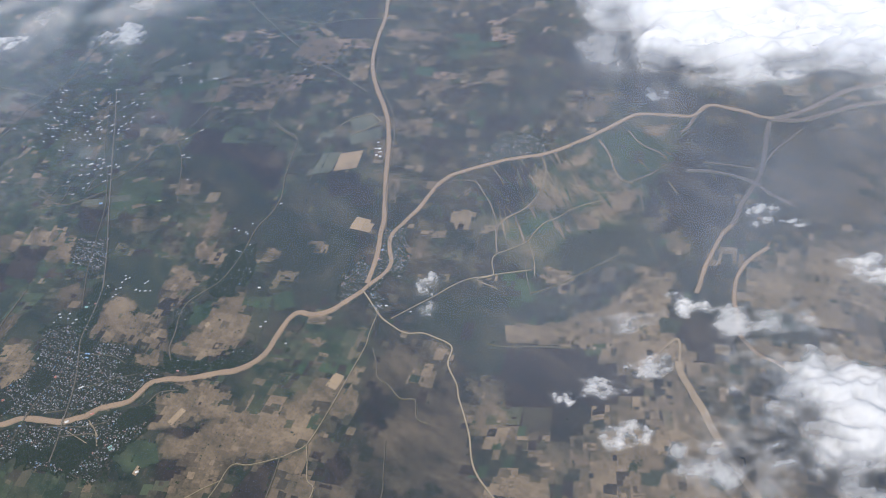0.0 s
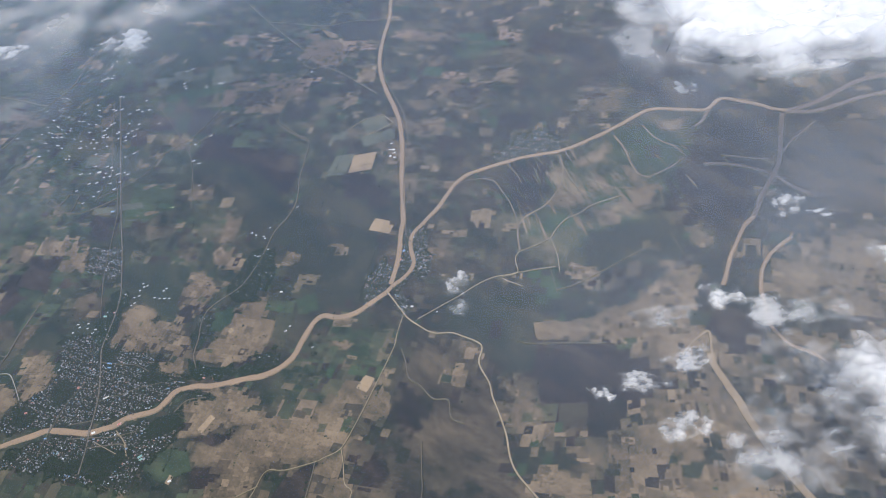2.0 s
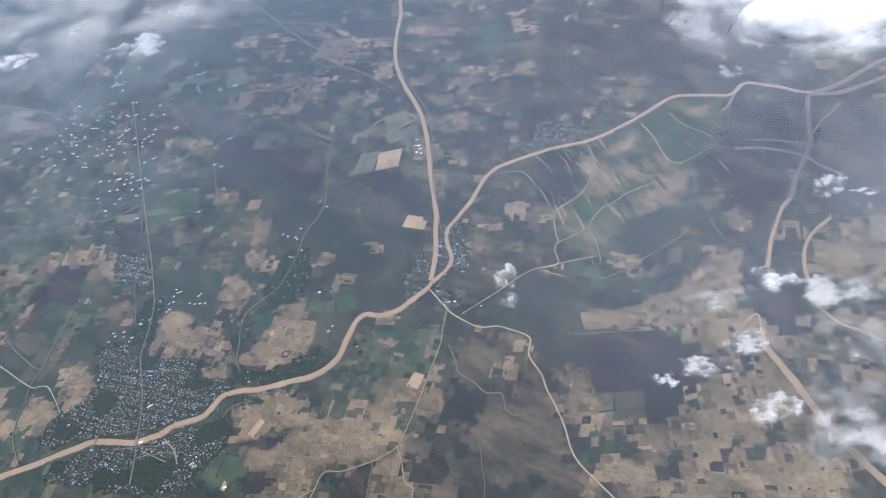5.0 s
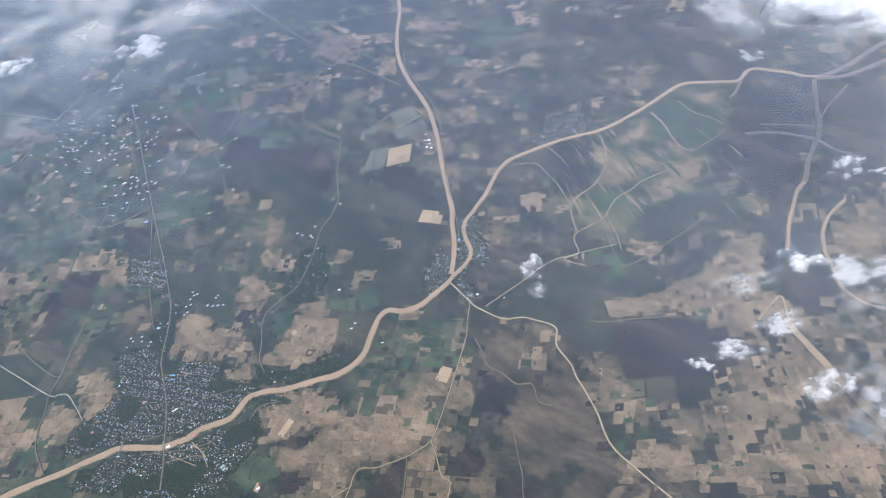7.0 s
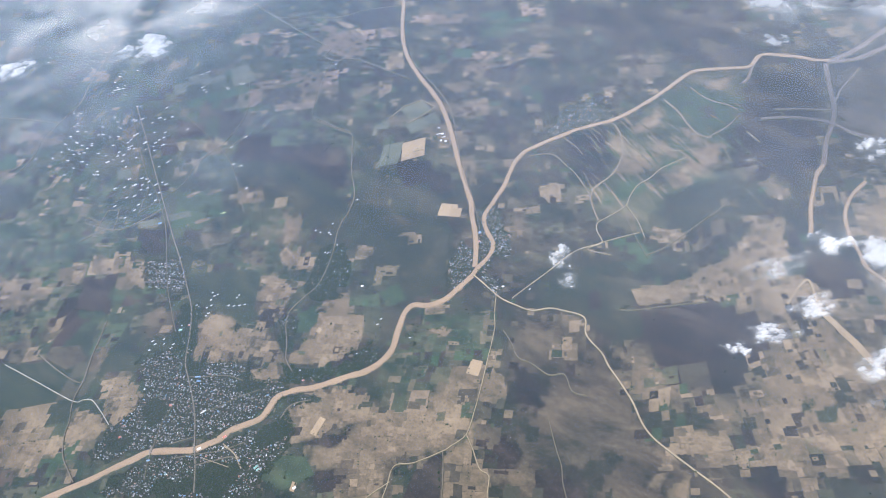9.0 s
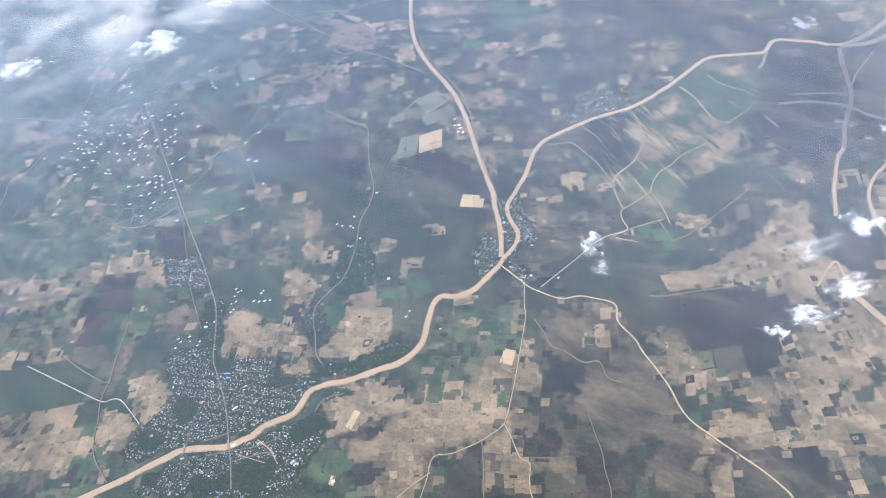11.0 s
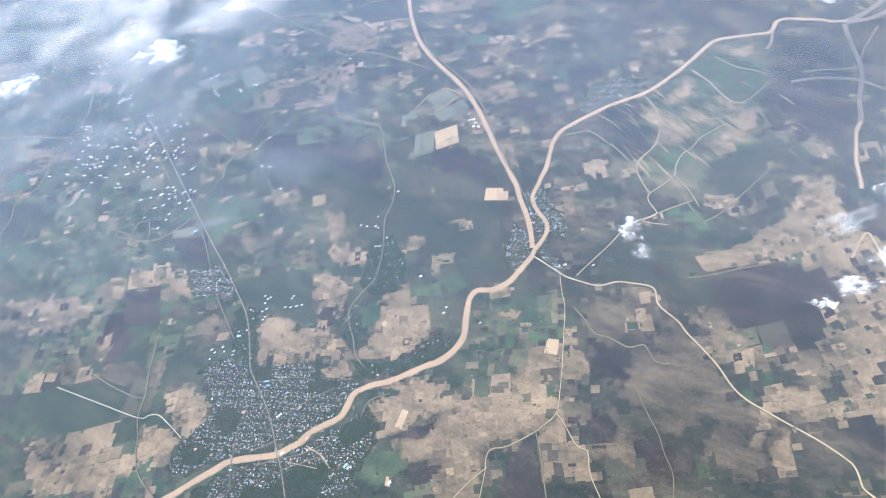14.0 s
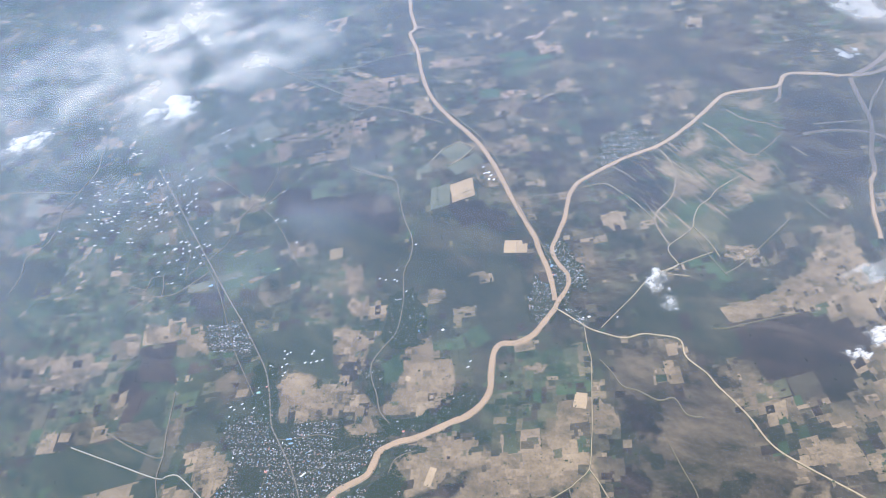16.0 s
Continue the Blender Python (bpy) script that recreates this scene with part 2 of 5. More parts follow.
# ---- helpers for meshes ----
def mesh_of(name, verts, faces, mats, index=None, smooth=False):
    me = bpy.data.meshes.new(name)
    me.from_pydata([tuple(map(float, v)) for v in verts], [], [tuple(map(int, f)) for f in faces])
    for m in mats:
        me.materials.append(MATS[m])
    if index is not None:
        me.polygons.foreach_set("material_index", np.asarray(index, dtype=np.int32))
    if smooth:
        me.polygons.foreach_set("use_smooth", np.ones(len(me.polygons), dtype=bool))
    me.update()
    return me


def fast_mesh(name, verts, tris, mats, index=None):
    """A mesh of triangles from arrays."""
    me = bpy.data.meshes.new(name)
    me.vertices.add(len(verts))
    me.vertices.foreach_set("co", np.asarray(verts, dtype=np.float32).ravel())
    me.loops.add(3 * len(tris))
    me.loops.foreach_set("vertex_index", np.asarray(tris, dtype=np.int32).ravel())
    me.polygons.add(len(tris))
    me.polygons.foreach_set("loop_start", np.arange(0, 3 * len(tris), 3, dtype=np.int32))
    for m in mats:
        me.materials.append(MATS[m])
    if index is not None:
        me.polygons.foreach_set("material_index", np.asarray(index, dtype=np.int32))
    me.update(calc_edges=True)
    me.validate()
    return me


def part(name, me, parent, label=""):
    ob = new(name, me)
    ob.parent = parent
    return tagged(ob, label) if label else ob


def spline(points, step):
    """A smooth line through the points, with a point about every step metres."""
    p = np.array(points, dtype=float)
    p = np.vstack([2 * p[0] - p[1], p, 2 * p[-1] - p[-2]])
    line = []
    for i in range(1, len(p) - 2):
        n = max(2, int(np.hypot(*(p[i + 1] - p[i])) / step))
        for k in range(n):
            t = k / n
            line.append(0.5 * (2 * p[i] + (p[i + 1] - p[i - 1]) * t + (2 * p[i - 1] - 5 * p[i] + 4 * p[i + 1] - p[i + 2]) * t ** 2 + (3 * p[i] - p[i - 1] - 3 * p[i + 1] + p[i + 2]) * t ** 3))
    line.append(p[-2])
    return np.array(line)


# ---- soils of the plain: dry stubble, lush crops and dark earth, with cloud shade painted in ----
SOILS = {  # how dry, lush and dark, and how far cut into plots
    "stubble": (0.76, 0.03, 0.06, 1.0),
    "brown": (0.50, 0.06, 0.15, 0.9),
    # dark earth; cloud shadows on the plain are painted with this too
    "wet_or_shade": (0.0, 0.0, 1.0, 0.12),
    "scrub": (0.04, 0.62, 0.62, 0.25),
    "crop": (0.05, 0.8, 0.05, 0.5),
    "paddy": (0.0, 0.72, 0.5, 0.1),
    "mixed": (0.25, 0.66, 0.1, 1.0),
    # painted shade again, made paler to match the haze in the north-east
    "hazy_shade": (0.26, 0.1, 0.75, 0.15),
    "plain": (0.76, 0.04, 0.06, 0.55),
    "flats": (0.92, 0.1, 0.0, 0.0),
    "heath": (0.42, 0.04, 0.55, 0.18),
    "meadow": (0.36, 0.60, 0.0, 0.0),
}
LAND = []


def land(kind, edge, *corners):
    """A stretch of land of one soil or painted shade, inside its corners; edge: how many metres it takes to fade into
    the next.
    """
    LAND.append((SOILS[kind], float(edge), np.array(corners, dtype=float)))


def depth_inside(corners, x, y):
    """How deep the places x, y lie inside the corners (negative: outside)."""
    gap, hit = np.full(len(x), 1e9), np.zeros(len(x), dtype=bool)
    for (x0, y0), (x1, y1) in zip(corners, np.roll(corners, -1, 0)):
        dx, dy = x1 - x0, y1 - y0
        k = np.clip(((x - x0) * dx + (y - y0) * dy) / (dx * dx + dy * dy + 1e-9), 0, 1)
        gap = np.minimum(gap, np.hypot(x - x0 - k * dx, y - y0 - k * dy))
        with np.errstate(divide="ignore", invalid="ignore"):
            hit ^= ((y0 > y) != (y1 > y)) & (x < dx * (y - y0) / dy + x0)
    return np.where(hit, gap, -gap)


def ripple(x, y, size, seed):
    """Uneven ground in -1 to 1, a few waves of the given size added up."""
    g = np.random.default_rng(seed)
    total = 0 * x
    for k in range(14):
        a, f, p = g.uniform(0, 6.28), g.uniform(0.5, 2.6) / size, g.uniform(0, 6.28)
        total = total + np.sin(6.28 * f * (np.cos(a) * x + np.sin(a) * y) + p + 1.5 * np.sin(6.28 * f * 0.37 * (np.sin(a) * x - np.cos(a) * y) + 2 * p))
    return total / 5.0


def soils(x, y):
    """How dry, lush and dark (by earth and painted cloud shade) the places x, y (arrays) are, and how far they are cut
    into plots.
    """
    x, y = np.asarray(x, dtype=float), np.asarray(y, dtype=float)
    shape, x, y = x.shape, x.ravel(), y.ravel()
    big, small = ripple(x, y, 260.0, 1), ripple(x, y, 45.0, 2)
    west = 1 / (1 + np.exp((x + 420) / 120))
    # dry is also raised in the north-east, to make it paler there
    value = [0.13 + 0.14 * (1 - west) * (y > 900) + 0.14 * big, 0.16 + 0.42 * west + 0.14 * ripple(x, y, 300.0, 3), 0.32 - 0.12 * big, np.full(len(x), 0.75)]
    for soil, edge, corners in LAND:
        lo, hi = corners.min(0) - 3 * edge, corners.max(0) + 3 * edge
        near = np.nonzero((x > lo[0]) & (x < hi[0]) & (y > lo[1]) & (y < hi[1]))[0]
        if len(near):
            d = depth_inside(corners, x[near], y[near]) + edge * 0.6 * small[near] * (edge > 3)
            w = np.clip(0.5 + 0.5 * d / edge, 0, 1)
            w = w * w * (3 - 2 * w)
            for v, own in zip(value, soil):
                v[near] += w * (own - v[near])
    return [v.reshape(shape) for v in value]


land("mixed", 12, (-1342, 1557), (-1176, 1510), (-1021, 1372), (-929, 1249), (-932, 1094), (-973, 1052), (-1115, 1073), (-1260, 1151))
land("mixed", 12, (-1260, 1151), (-1133, 1052), (-984, 1056), (-955, 941), (-1012, 911), (-1121, 970), (-1219, 953))
land("mixed", 16, (-1223, 1326), (-1061, 1282), (-968, 1137), (-995, 1059), (-1119, 1102), (-1199, 1189))
land("mixed", 12, (-1317, 1432), (-1229, 1363), (-1205, 1222), (-1273, 1215))
land("scrub", 12, (-495, 1084), (-544, 1134), (-500, 1201), (-463, 1221), (-334, 1168), (-315, 1015), (-341, 910), (-417, 885), (-441, 818), (-472, 829), (-454, 951), (-513, 972))
land("wet_or_shade", 10, (-656, 1415), (-515, 1355), (-507, 1239), (-597, 1275), (-660, 1357))
land("wet_or_shade", 6, (-740, 1481), (-653, 1455), (-660, 1357), (-761, 1399))
land("wet_or_shade", 5, (-801, 1589), (-737, 1567), (-740, 1481), (-795, 1495))
# dark zones by the cloud bank: shade and haze put into the soil colour
land("hazy_shade", 14, (125, 1696), (399, 1548), (369, 1432), (122, 1533), (81, 1607))
land("hazy_shade", 10, (222, 1482), (390, 1396), (352, 1332), (241, 1375), (213, 1400))
land("hazy_shade", 12, (315, 1293), (459, 1246), (421, 1158), (353, 1020), (259, 1026), (225, 1112), (275, 1166))
land("hazy_shade", 10, (303, 1153), (395, 1092), (314, 969), (236, 1002), (245, 1085))
land("hazy_shade", 10, (539, 1320), (571, 1235), (473, 1076), (430, 1134))
land("brown", 8, (-321, 1458), (-189, 1420), (-190, 1366), (-251, 1372), (-306, 1408))
land("brown", 8, (-201, 1471), (-109, 1428), (-143, 1399))
land("brown", 5, (99, 1469), (205, 1441), (177, 1360), (115, 1345), (69, 1389))
land("brown", 12, (-358, 1399), (-267, 1358), (-239, 1182), (-272, 1143), (-298, 1225))
land("crop", 10, (-146, 1753), (-57, 1707), (-89, 1641), (-167, 1666))
land("crop", 8, (-101, 1413), (-70, 1409), (-82, 1371), (-105, 1377))
land("meadow", 40, (-65, 1225), (39, 1244), (209, 1338), (354, 1322), (294, 1239), (268, 1156), (161, 1000), (16, 934), (-60, 1014))
land("wet_or_shade", 10, (-62, 1224), (26, 1228), (4, 1137), (-37, 1079), (-59, 1122))
# dark band below the cloud bank, its shadow painted into the soil
land("wet_or_shade", 14, (284, 1187), (388, 1137), (347, 1004), (243, 1018), (219, 1051), (231, 1128))
land("scrub", 12, (-162, 901), (-83, 893), (-44, 914), (12, 882), (-11, 823), (-48, 815), (-86, 795), (-141, 800), (-199, 829))
land("scrub", 12, (62, 1013), (165, 1029), (240, 1004), (216, 924), (112, 923), (62, 902), (14, 908))
land("crop", 30, (156, 1280), (235, 1286), (278, 1214), (260, 1174), (194, 1159), (181, 1221))
land("crop", 10, (49, 1090), (123, 1104), (110, 1082), (23, 1033), (-39, 1026), (-6, 1059))
land("crop", 12, (-62, 943), (-3, 950), (1, 858), (-65, 865))
land("flats", 16, (20, 1135), (59, 1146), (84, 1125), (75, 1095), (38, 1084), (12, 1103))
land("flats", 16, (127, 1087), (165, 1106), (202, 1108), (196, 1070), (148, 1053), (119, 1065))
land("flats", 16, (161, 1189), (177, 1153), (202, 1108), (181, 1103), (165, 1138))
land("flats", 16, (82, 1219), (117, 1241), (142, 1264), (139, 1237), (102, 1199), (64, 1205))
land("flats", 16, (25, 1211), (42, 1208), (25, 1134), (15, 1136))
land("flats", 16, (97, 1156), (130, 1160), (115, 1121), (89, 1125))
land("flats", 16, (251, 1311), (307, 1311), (280, 1287), (257, 1282))
land("flats", 16, (231, 1065), (263, 1076), (237, 1041))
land("stubble", 2, (78, 1071), (104, 1067), (122, 1049), (110, 1029), (86, 1047))
land("scrub", 10, (-149, 909), (-38, 882), (-50, 806), (-94, 747), (-135, 786), (-182, 815))
land("wet_or_shade", 12, (-127, 776), (-50, 768), (49, 770), (71, 735), (83, 692), (74, 614), (26, 618), (-6, 639), (-56, 624), (-71, 684), (-87, 738))
land("wet_or_shade", 10, (-44, 754), (22, 755), (112, 747), (126, 706), (87, 618), (45, 621), (-3, 648), (-50, 621), (-72, 671))
land("stubble", 2, (-44, 808), (-2, 816), (53, 819), (54, 781), (-45, 782))
land("stubble", 4, (72, 826), (128, 833), (129, 774), (92, 766), (67, 780))
land("stubble", 8, (175, 903), (221, 897), (205, 813), (214, 766), (189, 725), (129, 774), (94, 778), (90, 824))
land("stubble", 8, (334, 872), (433, 938), (578, 920), (527, 780), (422, 757), (391, 794), (331, 823))
land("stubble", 12, (139, 729), (198, 683), (239, 576), (264, 497), (16, 511), (54, 579), (87, 595), (122, 669))
land("stubble", 14, (197, 768), (395, 749), (511, 738), (420, 488), (235, 499), (230, 641))
land("brown", 12, (251, 741), (367, 709), (349, 595), (274, 565), (230, 641))
# shadow of the small cloud, painted into the soil colour
land("wet_or_shade", 10, (214, 812), (297, 792), (292, 737), (237, 753), (214, 766), (193, 791))
land("paddy", 2, (192, 814), (229, 799), (216, 777), (189, 780))
land("paddy", 4, (126, 540), (156, 542), (160, 521), (129, 515))
land("wet_or_shade", 8, (122, 731), (144, 708), (131, 678), (107, 680))
land("wet_or_shade", 8, (285, 608), (332, 587), (317, 562), (285, 581))
land("heath", 16, (-246, 810), (-179, 804), (-141, 754), (-114, 667), (-99, 545), (-219, 525), (-276, 620), (-276, 722))
land("heath", 16, (-338, 612), (-265, 599), (-215, 574), (-197, 496), (-231, 471), (-339, 502), (-325, 570))
land("heath", 16, (-271, 715), (-197, 669), (-149, 573), (-193, 567), (-255, 606), (-290, 657))
land("brown", 6, (-186, 803), (-145, 783), (-155, 733), (-207, 716), (-213, 752))
land("brown", 6, (-103, 703), (-60, 678), (-61, 635), (-108, 609), (-127, 667))
land("heath", 12, (-152, 564), (-90, 536), (-70, 493), (-127, 441), (-203, 481))
land("scrub", 10, (-26, 583), (42, 551), (22, 501), (-27, 516), (-75, 569))
land("stubble", 8, (-75, 550), (-33, 551), (15, 503), (-2, 473), (-39, 493), (-76, 531))
land("stubble", 2, (-134, 486), (-87, 525), (-82, 519), (-121, 478))
land("stubble", 3, (-109, 479), (-74, 486), (-97, 432), (-120, 439))
land("stubble", 12, (77, 600), (172, 589), (49, 390), (5, 403), (39, 460), (22, 501))
land("stubble", 4, (-1, 615), (27, 586), (6, 563), (-27, 573))
land("stubble", 4, (186, 926), (213, 900), (194, 794), (152, 824), (158, 863))
land("stubble", 2, (-54, 820), (-7, 816), (35, 782), (-22, 783), (-53, 788))
land("stubble", 6, (64, 843), (172, 789), (149, 746), (72, 762), (42, 798))
land("brown", 2, (234, 978), (272, 962), (262, 942), (232, 955))
land("stubble", 1, (25, 947), (68, 916), (51, 912), (19, 939))
land("stubble", 1, (13, 927), (68, 894), (55, 889), (9, 921))
land("wet_or_shade", 8, (16, 476), (43, 468), (38, 419), (5, 403), (1, 422))
land("plain", 24, (-605, 655), (-496, 681), (-408, 674), (-346, 675), (-358, 618), (-408, 605), (-478, 598), (-493, 547), (-567, 568), (-603, 607))
land("brown", 14, (-496, 681), (-417, 637), (-442, 606), (-495, 594), (-539, 635))
land("stubble", 5, (-630, 749), (-584, 751), (-521, 741), (-492, 700), (-496, 676), (-549, 677), (-596, 662), (-630, 663), (-630, 702))
land("plain", 6, (-412, 696), (-355, 743), (-338, 737), (-332, 692), (-342, 674), (-402, 662))
land("stubble", 2, (-320, 720), (-288, 704), (-291, 668), (-311, 659), (-332, 676))
land("stubble", 2, (-299, 758), (-282, 753), (-304, 726), (-313, 729))
land("mixed", 8, (-476, 783), (-432, 815), (-376, 845), (-281, 837), (-307, 749), (-355, 743), (-404, 693), (-462, 670), (-483, 698))
land("mixed", 5, (-450, 774), (-401, 781), (-410, 706), (-454, 709))
land("crop", 5, (-323, 790), (-297, 781), (-314, 729), (-332, 758))
land("stubble", 2, (-400, 828), (-355, 815), (-366, 802))
land("stubble", 1, (-382, 870), (-351, 861), (-379, 857), (-392, 863))
land("wet_or_shade", 3, (-414, 597), (-400, 595), (-415, 524), (-444, 533), (-431, 565))
land("plain", 8, (-399, 593), (-356, 608), (-336, 537), (-339, 502), (-413, 523))
land("crop", 3, (-649, 649), (-607, 641), (-591, 604), (-639, 589), (-678, 620))
land("wet_or_shade", 6, (-598, 610), (-543, 608), (-532, 577), (-583, 573))
land("wet_or_shade", 8, (-604, 664), (-561, 661), (-534, 663), (-564, 642))
land("stubble", 5, (-801, 933), (-772, 962), (-736, 946), (-713, 910), (-690, 902), (-695, 837), (-765, 854), (-801, 872))
land("stubble", 4, (-682, 1033), (-659, 1025), (-625, 985), (-641, 924), (-669, 895), (-690, 915))
land("stubble", 4, (-690, 902), (-669, 895), (-647, 863), (-641, 825), (-660, 826), (-695, 837))
land("stubble", 3, (-569, 938), (-517, 946), (-517, 913), (-496, 886), (-504, 839), (-530, 800), (-577, 799), (-641, 820), (-592, 869), (-578, 902))
land("crop", 2, (-622, 917), (-570, 932), (-578, 902), (-597, 873), (-621, 879))
land("crop", 2, (-519, 934), (-468, 929), (-470, 890), (-512, 911))
land("paddy", 3, (-493, 905), (-465, 895), (-476, 836), (-500, 850))
land("stubble", 4, (-654, 1089), (-605, 1079), (-577, 1039), (-591, 1015), (-641, 1047))
land("stubble", 2, (-629, 1007), (-594, 988), (-615, 981))
land("brown", 3, (-500, 1055), (-469, 1043), (-484, 1019), (-500, 1018))
land("stubble", 3, (-696, 820), (-651, 817), (-649, 788), (-664, 776), (-698, 793))
land("stubble", 1, (-412, 1063), (-391, 1059), (-385, 1034), (-415, 1046), (-423, 1059))
land("brown", 3, (-646, 1190), (-601, 1176), (-613, 1113), (-641, 1108))
land("brown", 4, (-734, 1142), (-676, 1113), (-680, 1054), (-725, 1078))
land("paddy", 1, (-812, 1073), (-758, 1061), (-766, 980), (-804, 985))
land("paddy", 1, (-753, 1063), (-705, 1053), (-685, 1027), (-695, 955), (-761, 972))
land("paddy", 2, (-879, 943), (-828, 909), (-828, 893), (-883, 905))
land("brown", 3, (-906, 995), (-870, 1009), (-843, 954), (-843, 939), (-894, 946))
land("stubble", 1, (-969, 1152), (-924, 1143), (-909, 1065), (-969, 1083))
land("brown", 2, (-1035, 1191), (-975, 1154), (-978, 1118), (-1029, 1136))
land("brown", 2, (-1106, 1171), (-1043, 1164), (-1043, 1112), (-1088, 1120))
land("wet_or_shade", 3, (-1043, 1104), (-980, 1075), (-970, 1017), (-1048, 1050))
land("wet_or_shade", 3, (-1061, 1028), (-1046, 1036), (-1017, 1013), (-1048, 959), (-1080, 969))
land("wet_or_shade", 6, (-1247, 1091), (-1196, 1047), (-1199, 1009), (-1233, 1020))
land("brown", 2, (-1094, 1039), (-1063, 1042), (-1058, 1000), (-1086, 978))
land("brown", 3, (-1069, 966), (-1017, 955), (-998, 918), (-1032, 905), (-1082, 945))
land("paddy", 6, (-1222, 966), (-1164, 985), (-1075, 937), (-993, 864), (-1000, 784), (-1047, 788), (-1202, 867))
land("brown", 1, (-983, 944), (-954, 934), (-973, 886), (-995, 888))
land("paddy", 3, (-951, 921), (-913, 915), (-890, 848), (-911, 872), (-958, 882))
land("stubble", 2, (-958, 876), (-911, 876), (-892, 832), (-874, 812), (-880, 774), (-926, 764), (-943, 799), (-957, 830))
land("stubble", 2, (-998, 816), (-970, 820), (-929, 763), (-946, 753), (-958, 731), (-985, 724), (-998, 763))
land("stubble", 8, (-1193, 822), (-1135, 815), (-1086, 805), (-1017, 774), (-998, 723), (-977, 687), (-1177, 745))
land("brown", 8, (-1202, 867), (-1139, 837), (-1095, 803), (-1192, 816))
land("crop", 4, (-1040, 736), (-998, 723), (-990, 691), (-1027, 701))
land("wet_or_shade", 3, (-1075, 1083), (-1044, 1077), (-1036, 1028), (-1070, 997), (-1081, 1013))
land("stubble", 2, (-1077, 1031), (-1059, 1037), (-1066, 1001), (-1085, 996))
land("wet_or_shade", 5, (-1051, 1128), (-965, 1122), (-986, 1061), (-1038, 1075))
land("brown", 10, (-1320, 1208), (-1173, 1163), (-1093, 1117), (-1142, 1069), (-1238, 1093), (-1307, 1133))
land("stubble", 2, (-1069, 1157), (-1046, 1138), (-1052, 1108), (-1067, 1121))
land("stubble", 2, (-1009, 1170), (-974, 1152), (-976, 1119), (-1003, 1130))
land("wet_or_shade", 5, (-1243, 1056), (-1201, 1047), (-1196, 1001), (-1236, 1004))
land("paddy", 4, (-1036, 1015), (-985, 995), (-993, 891), (-1021, 890), (-1044, 968))
land("brown", 5, (-1175, 994), (-1126, 999), (-1093, 963), (-1130, 942), (-1171, 963))
land("brown", 6, (-1395, 1638), (-1299, 1614), (-1301, 1535), (-1372, 1509))
land("mixed", 10, (-1233, 1394), (-1111, 1376), (-1047, 1280), (-1099, 1207), (-1194, 1262))
land("mixed", 8, (-1349, 1375), (-1266, 1374), (-1240, 1265), (-1331, 1272))
land("scrub", 10, (-1376, 1530), (-1255, 1476), (-1197, 1396), (-1279, 1379), (-1356, 1412))
land("brown", 2, (-443, 1806), (-386, 1792), (-393, 1745), (-439, 1777))
land("stubble", 1, (-390, 1677), (-356, 1668), (-360, 1606), (-400, 1613))
land("brown", 2, (-420, 1574), (-388, 1583), (-398, 1528), (-436, 1511))
land("paddy", 2, (-517, 1802), (-446, 1780), (-438, 1735), (-500, 1752))
land("brown", 2, (-617, 1642), (-550, 1615), (-572, 1539), (-626, 1518))
land("stubble", 1, (-764, 1911), (-725, 1921), (-720, 1861))
land("paddy", 2, (-781, 1769), (-737, 1779), (-735, 1747), (-767, 1742))
land("paddy", 4, (-885, 1900), (-780, 1848), (-810, 1783), (-868, 1784))
land("crop", 3, (-878, 1324), (-787, 1315), (-765, 1236), (-823, 1192), (-871, 1260))
land("stubble", 1, (-856, 1312), (-826, 1320), (-824, 1312), (-852, 1302))
land("stubble", 1, (-811, 1303), (-781, 1309), (-779, 1301), (-808, 1295))
land("stubble", 1, (-829, 1224), (-798, 1229), (-797, 1218), (-826, 1213))
land("brown", 3, (-837, 1471), (-779, 1467), (-773, 1434), (-811, 1430))
land("brown", 2, (-765, 1524), (-743, 1570), (-704, 1553), (-719, 1505))
land("brown", 2, (-298, 1833), (-234, 1815), (-252, 1766), (-288, 1770))
land("brown", 2, (-172, 1767), (-133, 1776), (-136, 1734), (-167, 1736))
land("brown", 2, (-226, 1683), (-179, 1673), (-203, 1632), (-232, 1638))
land("stubble", 2, (-59, 1578), (-20, 1573), (-43, 1539), (-76, 1543))
land("brown", 2, (-193, 1614), (-156, 1600), (-159, 1559), (-195, 1577))
land("brown", 2, (-59, 1751), (7, 1730), (8, 1687), (-57, 1707))
land("stubble", 2, (103, 1419), (125, 1420), (102, 1385))
land("stubble", 2, (5, 1359), (29, 1363), (12, 1327), (-1, 1333))
land("stubble", 2, (53, 1369), (81, 1365), (59, 1327), (46, 1337))
land("stubble", 2, (-216, 1266), (-203, 1251), (-208, 1238), (-222, 1245))
land("stubble", 3, (-143, 1108), (-107, 1110), (-111, 1061), (-139, 1064))
land("brown", 4, (-225, 1011), (-190, 1005), (-166, 981), (-225, 993))
land("wet_or_shade", 8, (-204, 1362), (-148, 1337), (-185, 1292), (-216, 1315))
land("brown", 6, (235, 976), (263, 973), (259, 952), (235, 949))
land("brown", 8, (471, 974), (587, 945), (578, 920), (450, 936))
land("heath", 12, (503, 1258), (689, 1225), (596, 971), (470, 1002), (425, 1083))
land("wet_or_shade", 4, (397, 828), (411, 827), (407, 813), (393, 814))
land("brown", 6, (157, 972), (187, 975), (182, 948), (159, 951))
land("brown", 2, (12, 942), (31, 933), (53, 917), (43, 905))
land("brown", 2, (70, 889), (89, 893), (87, 874), (72, 869))
land("stubble", 4, (-205, 749), (-169, 779), (-150, 772), (-150, 749), (-190, 731))
land("stubble", 3, (-98, 599), (-73, 625), (-52, 628), (-66, 596))
